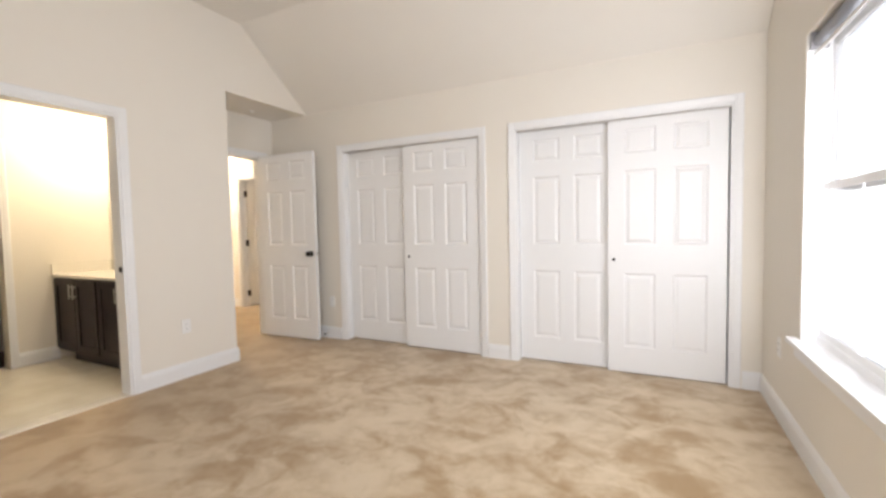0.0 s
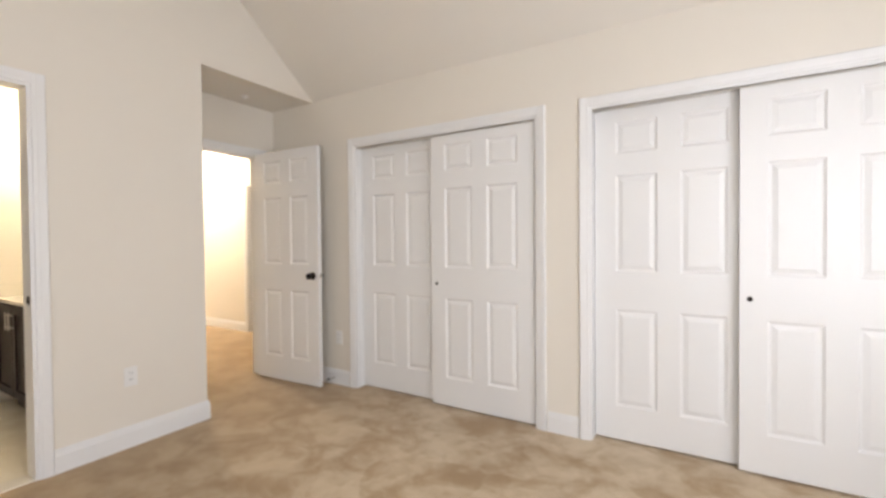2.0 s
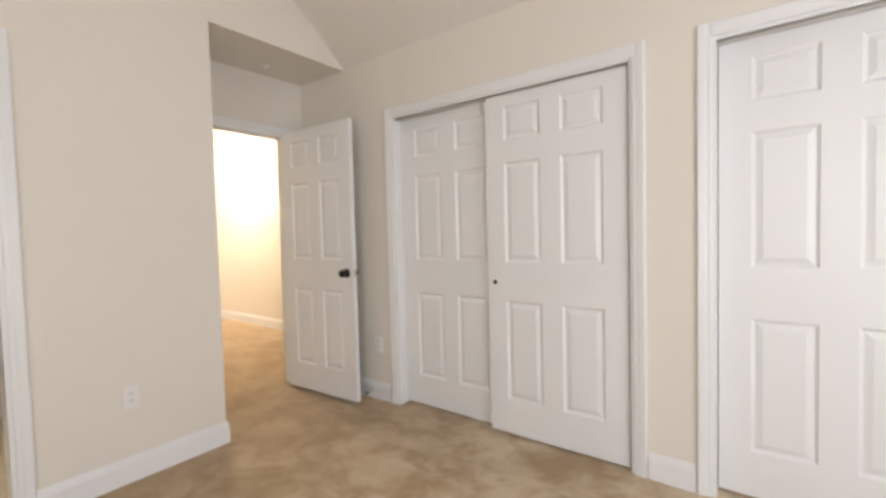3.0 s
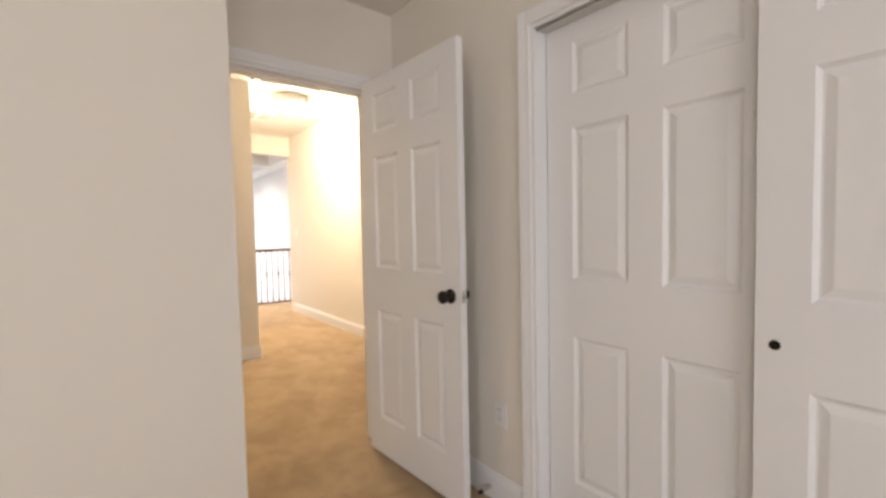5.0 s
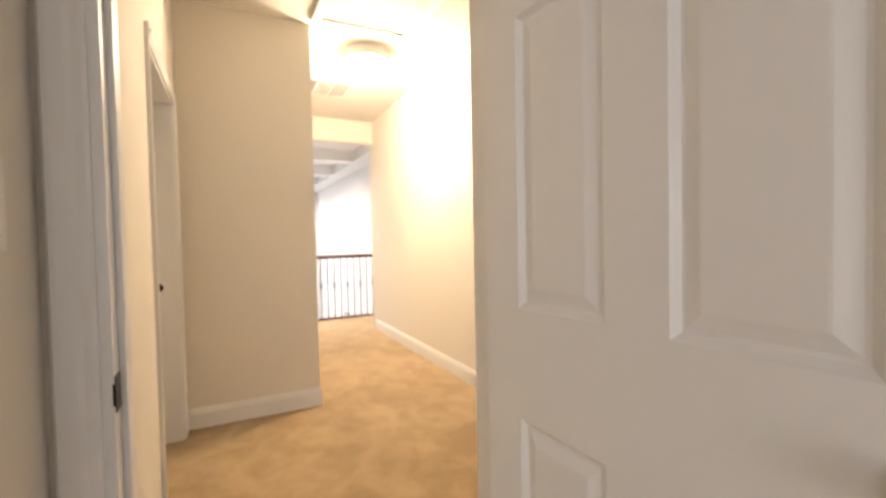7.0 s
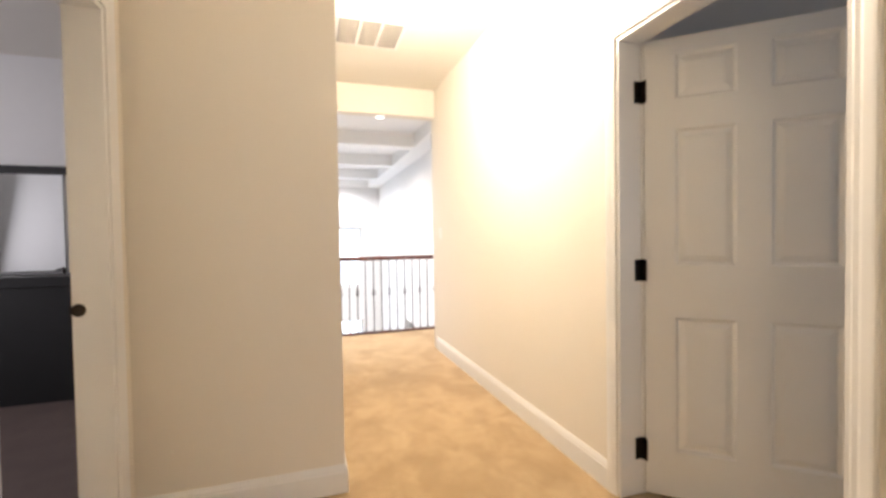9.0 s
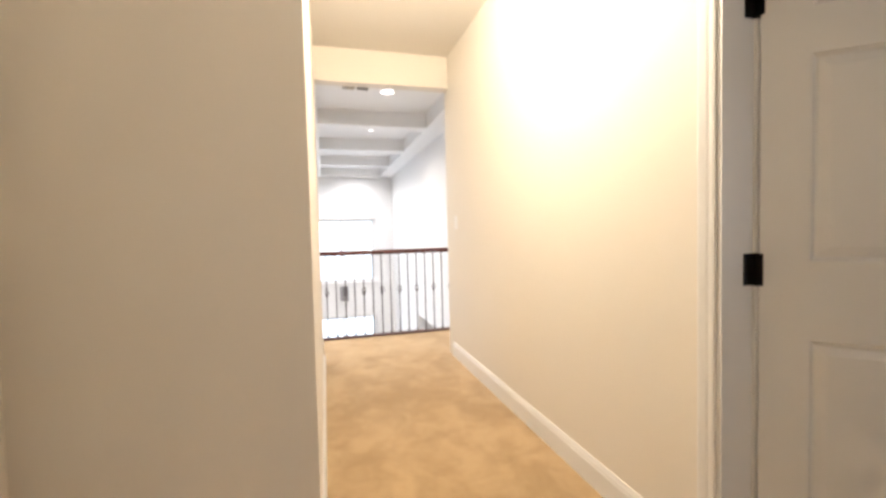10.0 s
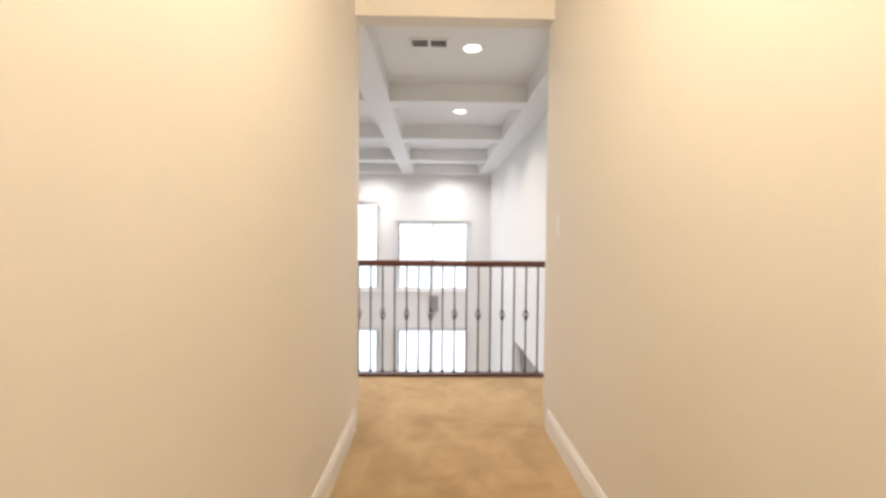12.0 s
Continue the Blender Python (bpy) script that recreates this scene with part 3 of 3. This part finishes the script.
outlet(pose(-3.375, 2.800, 1.251, 0, 0, 180), "white rocker light switch on the alcove wall beside the entry doorway", True)
outlet(pose(-7.99, 4.78, 1.23), "white rocker light switch on the cream hall wall", True)

# door stop on the baseboard behind the open door
stop = empty("door_stop", pose(-2.75, BC - 0.014, 0.055), "small door stop on the white baseboard", "door stop")
bm = bmesh.new()
rod(bm, pose(0, 0, 0, 90), 0.011, 0.006, 0.055, 12)
part("stem", bm, M["nickel"], stop)
bm = bmesh.new()
rod(bm, pose(0, -0.055, 0, 90), 0.010, 0.009, 0.016, 12)
part("rubber_tip", bm, M["rubber"], stop, "black rubber tip")

# sprinkler-like sensor on the alcove ceiling
bm = bmesh.new()
turned(bm, pose(-3.33, 3.37, 2.49, 180), [(0.030, 0), (0.030, 0.003), (0.024, 0.006), (0.010, 0.008), (0.009, 0.018), (0.014, 0.020), (0.012, 0.022)])
tagged(mesh_ob("ceiling_sensor", bm, M["plastic"], smooth=True), "small round white sensor on the alcove ceiling", "sensor")


def bedroom_window():
    win = empty("window_1", pose(1.298, 0, 0), "white double-hung window with a deep white sill, bright daylight", "window", kind="structure")
    bm = bmesh.new()
    box(bm, WX - 1.298 - 0.05, 0.62, 0.558, WX - 1.298 - 0.002, 3.0, 0.583)
    box(bm, WX - 1.298 - 0.002, 0.722, 0.558, WX - 1.298 + 0.15, 2.938, 0.583)
    part("window_sill", bm, M["white"], win, bevel=0.003)
    bm = bmesh.new()
    box(bm, WX - 1.298 - 0.018, 0.66, 0.49, WX - 1.298 - 0.001, 2.97, 0.557)
    part("apron", bm, M["white"], win, bevel=0.003)
    y0, y1 = 0.72, 2.94
    bm = bmesh.new()
    for a, b in ((y0, y0 + 0.032), (y1 - 0.032, y1), (1.80, 1.85)):
        box(bm, -0.03, a, 0.583, 0.05, b, 2.138)
    for a, b in ((y0 + 0.032, 1.80), (1.85, y1 - 0.032)):
        box(bm, -0.03, a, 2.09, 0.05, b, 2.138)
        box(bm, -0.03, a, 0.583, 0.05, b, 0.62)
    for a, b in ((y0, y0 + 0.012), (y1 - 0.012, y1)):
        box(bm, WX - 1.298 + 0.002, a, 0.583, -0.03, b, 2.138)
    part("window_frame", bm, M["white"], win)
    for a, b in ((y0 + 0.032, 1.80), (1.85, y1 - 0.032)):
        for z0, z1, x in ((0.62, 1.39, -0.012), (1.34, 2.09, 0.018)):
            bm = bmesh.new()
            for q in ((a, z0, a + 0.03, z1), (b - 0.03, z0, b, z1), (a + 0.03, z0, b - 0.03, z0 + 0.035), (a + 0.03, z1 - 0.035, b - 0.03, z1)):
                box(bm, x - 0.013, q[0], q[1], x + 0.013, q[2], q[3])
            sash = part("sash", bm, M["white"], win)
            bm = bmesh.new()
            box(bm, x - 0.003, a + 0.03, z0 + 0.035, x + 0.003, b - 0.03, z1 - 0.035)
            pane = part("pane", bm, M["glass"], sash, "clear window glass")
            pane.visible_shadow = False
    return win


bedroom_window()
blind = empty("roller_blind", pose(1.225, 0, 2.09), "grey roller blind rolled up at the window head", "blind")
bm = bmesh.new()
rod(bm, pose(0.02, 0.76, 0, -90), 0.030, 0.030, 2.12, 20)
part("roll", bm, M["blind"], blind, smooth=True)
bm = bmesh.new()
box(bm, -0.004, 0.76, -0.075, 0.006, 2.88, -0.06)
part("bottom_bar", bm, M["nickel"], blind)
for y in (0.74, 2.885):
    bm = bmesh.new()
    box(bm, -0.015, y, -0.035, 0.055, y + 0.02, 0.045)
    part("bracket", bm, M["grey"], blind)

# ---- bathroom ----
van = empty("vanity_cabinet", pose(-4.74, 2.16, -0.006), "espresso shaker bathroom vanity on a cream tile floor", "vanity")
VL = 1.53
bm = bmesh.new()
box(bm, 0, 0.0, 0.10, VL, 0.494, 0.812)
part("body", bm, M["espresso"], van)
bm = bmesh.new()
box(bm, 0.16, 0.06, 0, VL, 0.45, 0.10)
part("toe_kick", bm, M["espresso"], van)
doors = [(0.015, 0.39, 1), (0.40, 0.765, 0), (0.80, 1.165, 1), (1.175, 1.52, 0)]
for a, b, right in doors:
    bm = bmesh.new()
    z0, z1 = 0.12, 0.795
    for q in ((a, z0, a + 0.06, z1), (b - 0.06, z0, b, z1), (a + 0.06, z0, b - 0.06, z0 + 0.06), (a + 0.06, z1 - 0.06, b - 0.06, z1)):
        box(bm, q[0], -0.02, q[1], q[2], -0.001, q[3])
    box(bm, a + 0.06, -0.009, z0 + 0.06, b - 0.06, -0.001, z1 - 0.06)
    d = part("cabinet_door", bm, M["espresso"], van)
    bm = bmesh.new()
    hx = b - 0.03 if right else a + 0.03
    rod(bm, pose(hx, -0.045, 0.62), 0.005, 0.005, 0.13, 10)
    for z in (0.64, 0.73):
        rod(bm, pose(hx, -0.018, z, 90), 0.004, 0.004, 0.027, 8)
    part("bar_pull", bm, M["nickel"], d, "brushed nickel bar pull", smooth=True)
bm = bmesh.new()
box(bm, -4.74, 2.13, 0.806, -3.11, 2.653, 0.832)
tagged(mesh_ob("countertop", bm, M["marble"], 0.004), "cream cultured marble top on the espresso vanity", "countertop")
bm = bmesh.new()
box(bm, -4.72, 2.634, 0.832, -3.11, 2.654, 0.93)
box(bm, -4.74, 2.135, 0.832, -4.72, 2.654, 0.93)
tagged(mesh_ob("backsplash", bm, M["marble"]), "cream marble splash strip on the vanity top", "backsplash")
fau = empty("vanity_faucet", pose(-3.84, 2.54, 0.832), "brushed nickel two-handle faucet on the vanity top", "faucet")
bm = bmesh.new()
rod(bm, pose(0, 0, 0), 0.014, 0.011, 0.12, 14)
rod(bm, pose(0, 0, 0.115, 100), 0.010, 0.008, 0.11, 12)
part("spout", bm, M["nickel"], fau, smooth=True)
for x in (-0.1, 0.1):
    bm = bmesh.new()
    rod(bm, pose(x, 0, 0), 0.018, 0.012, 0.05, 14)
    box(bm, x - 0.03, -0.006, 0.05, x + 0.03, 0.006, 0.058)
    part("faucet_handle", bm, M["nickel"], fau)
mir = empty("bath_mirror", pose(-4.71, 2.655, 1.0), "frameless wall mirror over the vanity", "mirror")
bm = bmesh.new()
box(bm, 0.05, -0.006, 0, 1.5, -0.001, 0.95)
part("mirror_glass", bm, M["mirror"], mir)
vl = empty("vanity_light", pose(-4.15, 2.655, 2.12), "warm lit vanity wall light above the mirror", "wall lamp")
bm = bmesh.new()
box(bm, -0.3, -0.03, -0.03, 0.3, 0, 0.03)
part("backplate", bm, M["nickel"], vl, bevel=0.004)
for x in (-0.22, 0, 0.22):
    bm = bmesh.new()
    turned(bm, pose(x, -0.08, -0.02), [(0.03, 0), (0.045, 0.05), (0.05, 0.1), (0.045, 0.13)])
    part("glass_shade", bm, M["globe"], vl, "lit frosted glass shade", smooth=True)
hook = empty("robe_hook", pose(-4.60, 2.654, 2.215), "small dark hook high on the cream wall", "hook")
bm = bmesh.new()
rod(bm, pose(0, 0, 0, 90), 0.030, 0.022, 0.012, 18)
part("rose", bm, M["iron"], hook, smooth=True)
bm = bmesh.new()
rod(bm, pose(0, -0.012, 0, 90), 0.011, 0.010, 0.045, 12)
rod(bm, pose(0, -0.057, -0.012, 35), 0.014, 0.010, 0.030, 12)
part("peg", bm, M["iron"], hook, smooth=True)
shower = empty("shower_door", pose(-4.8, 0.97, 0.0), "clear glass shower door with a chrome bar handle", "shower door")
bm = bmesh.new()
box(bm, -0.004, 0.0, 0.02, 0.004, 0.76, 1.95)
part("glass_panel", bm, M["glass"], shower, "clear glass")
bm = bmesh.new()
rod(bm, pose(0.05, 0.70, 0.85), 0.011, 0.011, 0.5, 12)
for z in (0.88, 1.32):
    rod(bm, pose(0.004, 0.70, z, 0, 90), 0.007, 0.007, 0.05, 10)
part("bar_handle", bm, M["nickel"], shower, "chrome bar handle", smooth=True)

# ---- hall things ----
north = empty("north_room_door", pose(-5.374, 4.918, 0.012, 0, 0, 49), "white six-panel door, ajar into a dim room, bronze hinges", "door")
leaf = six_panel_leaf(north, 0.81, 2.015)
knob_on(leaf, 0.745, 0.92, -0.0175, -1)
knob_on(leaf, 0.745, 0.92, 0.0175, 1)
for z in (0.21, 1.018, 1.808):
    bm = bmesh.new()
    box(bm, -5.3756, 4.862, z - 0.048, -5.372, 4.900, z + 0.048)
    rod(bm, pose(-5.370, 4.905, z - 0.05), 0.008, 0.008, 0.10, 12)
    box(bm, -5.372, 4.896, z - 0.048, -5.344, 4.900, z + 0.048)
    h = mesh_ob("hinge", bm, M["bronze"])
    h.parent = north
    h.matrix_parent_inverse = north.matrix_world.inverted()
    tagged(h, "dark bronze butt hinge")
structure("door_rabbet", [(-5.392, 4.9005, 0, -5.368, 4.9105, 2.024)], M["white"], label="white rabbet of the north room door jamb", category="door jamb")
strike(pose(-5.6825, 2.675, 0.935, 0, 0, -90), "dark strike plate on the side room doorway jamb")
lampo = empty("flush_ceiling_lamp", pose(-6.10, 4.11, HC - 0.028), "lit flush-mount dome ceiling lamp with a nickel rim", "ceiling lamp")
bm = bmesh.new()
turned(bm, pose(0, 0, 0, 180), [(0.150, -0.028), (0.170, -0.020), (0.172, 0.048), (0.165, 0.050)], 40)
part("pan", bm, M["plastic"], lampo, "white metal pan", smooth=True)
bm = bmesh.new()
turned(bm, pose(0, 0, 0, 180), [(0.172, 0.050), (0.188, 0.051), (0.190, 0.056), (0.187, 0.061), (0.174, 0.062)], 40)
part("rim", bm, M["nickel"], lampo, "brushed nickel rim", smooth=True)
bm = bmesh.new()
turned(bm, pose(0, 0, 0, 180), [(0.174, 0.064), (0.165, 0.085), (0.14, 0.105), (0.10, 0.12), (0.05, 0.128), (0.008, 0.130)], 40)
dome = part("glass_dome", bm, M["globe"], lampo, "lit frosted glass dome", smooth=True)
dome.visible_shadow = False

hatch = empty("attic_hatch", pose(-5.39, 3.97, HC), "white framed attic hatch in the hall ceiling", "hatch")
bm = bmesh.new()
for q in ((-0.38, -0.36, 0.38, -0.30), (-0.38, 0.30, 0.38, 0.36), (-0.38, -0.30, -0.32, 0.30), (0.32, -0.30, 0.38, 0.30)):
    box(bm, q[0], q[1], -0.02, q[2], q[3], 0)
part("hatch_frame", bm, M["white"], hatch)
bm = bmesh.new()
box(bm, -0.32, -0.30, -0.006, 0.32, 0.30, 0)
part("hatch_panel", bm, M["ceiling"], hatch)


def grille(name, m, w, d, cells, label):
    """A ceiling air grille, w by d, with cells in a row, hanging under z = 0."""
    g = empty(name, m, label, "vent")
    bm = bmesh.new()
    e = 0.022
    xs = [-w / 2 + k * w / cells for k in range(cells + 1)]
    box(bm, -w / 2 - e, -d / 2 - e, -0.008, w / 2 + e, -d / 2, 0)
    box(bm, -w / 2 - e, d / 2, -0.008, w / 2 + e, d / 2 + e, 0)
    for k, x in enumerate(xs):
        h = e / 2 if 0 < k < cells else e
        x0 = x - h if k else x - e
        x1 = x + h if k < cells else x + e
        if k == 0:
            x1 = x
        if k == cells:
            x0 = x
        box(bm, x0, -d / 2, -0.008, x1, d / 2, 0)
    part("grille_frame", bm, M["plastic"], g)
    n = int(d / 0.016)
    for c in range(cells):
        bm = bmesh.new()
        for k in range(n):
            y = -d / 2 + (k + 0.5) * d / n
            v = box(bm, xs[c] + e / 2, y - 0.005, -0.0065, xs[c + 1] - e / 2, y + 0.005, -0.0050)
            bmesh.ops.rotate(bm, verts=v, cent=(0, y, -0.006), matrix=Matrix.Rotation(radians(30), 3, "X"))
        # slats coloured darker than the frame to stand for shade in the cells
        part("louvres", bm, M["vent"], g, "grille louvres coloured darker for shade")
    # flat grey sheet in place of the shaded depth behind the slats
    bm = bmesh.new()
    box(bm, -w / 2, -d / 2, -0.001, w / 2, d / 2, 0)
    part("shade_backing", bm, M["grey"], g, "grey sheet for the shade behind the louvres")
    return g


grille("return_air_grille", pose(-7.09, 3.95, HC, 0, 0, 90), 0.46, 0.39, 3, "white return-air grille in the hall ceiling")
grille("ceiling_register", pose(-9.105, 4.03, GC, 0, 0, 90), 0.275, 0.12, 2, "white supply register in the coffered ceiling")

# railing of the landing
RX = -9.17
rail = empty("landing_railing", pose(RX, 0, 0), "cherry handrail on dark iron balusters at the landing edge", "railing")
bm = bmesh.new()
moulding(bm, [(-0.03, 0), (0.03, 0), (0.032, 0.012), (0.028, 0.022), (0.031, 0.032), (0.022, 0.045), (0, 0.05), (-0.022, 0.045), (-0.031, 0.032), (-0.028, 0.022), (-0.032, 0.012)], (0, 1.2, 0.915), (0, GY1, 0.915), (1, 0, 0), (0, 0, 1))
part("handrail", bm, M["cherry"], rail, "reddish cherry wood handrail")
bm = bmesh.new()
box(bm, -0.045, 1.2, 0.0, 0.03, GY1, 0.02)
part("bottom_rail", bm, M["cherry"], rail, "dark wood shoe rail", bevel=0.003)


def baluster_mesh(knot):
    bm = bmesh.new()
    box(bm, -0.006, -0.006, 0.03, 0.006, 0.006, 0.915)
    turned(bm, pose(0, 0, 0.03), [(0.014, 0), (0.014, 0.012), (0.009, 0.02)], 10)
    if knot:
        for k in range(4):
            base = k * math.pi / 2
            pts = [Vector((0.022 * math.sin(math.pi * s) * math.cos(base + 2.5 * s), 0.022 * math.sin(math.pi * s) * math.sin(base + 2.5 * s), 0.458 + 0.11 * s)) for s in [q / 8 for q in range(9)]]
            for a, b in zip(pts, pts[1:]):
                d = b - a
                bmesh.ops.create_cone(bm, cap_ends=True, segments=6, radius1=0.0035, radius2=0.0035, depth=d.length, matrix=Matrix.Translation((a + b) / 2) @ d.to_track_quat("Z", "Y").to_matrix().to_4x4())
    return bm


protos = {}
for k in range(40):
    y = 1.2662 + 0.0996 * k
    knot = k % 2 == 0
    if knot not in protos:
        ob = part("baluster", baluster_mesh(knot), M["iron"], rail, "dark iron baluster with a basket twist" if knot else "plain dark iron baluster")
        protos[knot] = ob
    else:
        ob = new("baluster", protos[knot].data)
        ob.parent = rail
        tagged(ob, "dark iron baluster with a basket twist" if knot else "plain dark iron baluster")
    ob.location = (0, y, 0)

# ---- side room ----
dres = empty("black_vanity", pose(-7.72, 1.6, 0), "tall black cabinet with a pale top in the dim side room", "cabinet")
bm = bmesh.new()
box(bm, -0.42, -1.4, 0.0, 0, 0.62, 0.86)
part("body", bm, M["black"], dres)
bm = bmesh.new()
box(bm, -0.43, -1.42, 0.86, 0.02, 0.64, 0.94)
part("top", bm, M["black"], dres, "black lipped top", bevel=0.006)
mir2 = empty("framed_mirror", pose(-8.16, 1.2, 0.95), "large wall mirror with a black top rail", "mirror")
bm = bmesh.new()
box(bm, 0.001, -1.0, 0, 0.02, 0.36, 0.80)
part("mirror_glass", bm, M["mirror"], mir2)
bm = bmesh.new()
box(bm, 0.001, -1.05, 0.80, 0.05, 0.80, 0.86)
part("frame_rail", bm, M["black"], mir2, "black frame rail")
fau2 = empty("dark_faucet", pose(-7.98, 1.62, 0.94), "dark faucet on the black cabinet", "faucet")
bm = bmesh.new()
rod(bm, pose(0, 0, 0), 0.014, 0.012, 0.05, 12)
rod(bm, pose(0, 0, 0.045, 0, 95), 0.010, 0.008, 0.10, 10)
part("spout", bm, M["bronze"], fau2)

# ---- great room ----


def fixed_window(name, y0, y1, z0, z1, mull, label):
    win = empty(name, pose(GX - 0.1, 0, 0), label, "window", kind="structure")
    bm = bmesh.new()
    f = 0.06
    box(bm, -0.03, y0, z0, 0.03, y0 + f, z1)
    box(bm, -0.03, y1 - f, z0, 0.03, y1, z1)
    for a, b in ((z0, z0 + f), (z1 - f, z1)):
        box(bm, -0.03, y0 + f, a, 0.03, y1 - f, b)
    part("window_frame", bm, M["white"], win)
    edges = [y0 + f, *mull, y1 - f]
    for m_ in mull:
        bm = bmesh.new()
        box(bm, -0.02, m_ - 0.025, z0 + f, 0.02, m_ + 0.025, z1 - f)
        part("mullion", bm, M["white"], win)
    for a, b in zip(edges, edges[1:]):
        bm = bmesh.new()
        box(bm, -0.004, a + 0.025, z0 + f, 0.004, b - 0.025, z1 - f)
        part("pane", bm, M["glass"], win, "clear window glass").visible_shadow = False
    bm = bmesh.new()
    for q in ((y0 - 0.05, z0 - 0.07, y1 + 0.05, z0), (y0 - 0.05, z1, y1 + 0.05, z1 + 0.05), (y0 - 0.05, z0, y0, z1), (y1, z0, y1 + 0.05, z1)):
        box(bm, 0.1, q[0], q[1], 0.12, q[2], q[3])
    part("casing", bm, M["white"], win)


fixed_window("window_2", 3.215, 4.87, -0.04, 1.505, [4.04], "wide white window of the great room, two panes")
fixed_window("window_3", 1.35, 2.87, -0.04, 1.92, [2.11], "tall white arched window of the great room")
fixed_window("window_4", 3.215, 4.87, -2.6, -0.89, [4.04], "lower white window of the great room")
fixed_window("window_5", 1.35, 2.87, -2.6, -0.89, [2.11], "lower white window of the great room")
bm = bmesh.new()
for sgn, yc in ((1, 2.87), (-1, 1.35)):
    pts = [(yc, 1.925)] + [(2.11 + sgn * 0.76 * math.cos(a), 1.765 + 0.155 * math.sin(a)) for a in [q * math.pi / 16 for q in range(9)]]
    a, b = [[bm.verts.new((x, y, z)) for y, z in pts] for x in (GX - 0.05, GX - 0.002)]
    bm.faces.new(a)
    bm.faces.new(b[::-1])
    for k in range(len(pts)):
        bm.faces.new((a[k], a[(k + 1) % len(pts)], b[(k + 1) % len(pts)], b[k]))
tagged(mesh_ob("window_arch", bm, M["greatwall"]), "white arched head of the tall window", "window arch", kind="structure")
bm = bmesh.new()
box(bm, GX + 0.001, 3.975, -0.486, GX + 0.12, 4.165, -0.14)
tagged(mesh_ob("wall_speaker", bm, M["grey"], 0.01), "grey box mounted between upper and lower windows", "speaker")


def recessed(x, y):
    c = empty("recessed_light", pose(x, y, GC), "lit recessed can light in the coffered ceiling", "recessed light", "recessed lights")
    bm = bmesh.new()
    turned(bm, pose(0, 0, 0, 180), [(0.075, 0), (0.092, 0), (0.094, 0.004), (0.088, 0.006), (0.075, 0.003)], 28)
    part("trim_ring", bm, M["plastic"], c, smooth=True)
    bm = bmesh.new()
    turned(bm, pose(0, 0, 0, 180), [(0.075, 0.0015), (0.06, 0.006), (0.03, 0.009), (0.002, 0.010)], 28)
    part("bulb_face", bm, M["can"], c, "lit lamp face", smooth=True)


for x in (-9.19, -10.97, -12.65, -14.42):
    for y in (4.385, 2.80, 1.2):
        recessed(x, y)
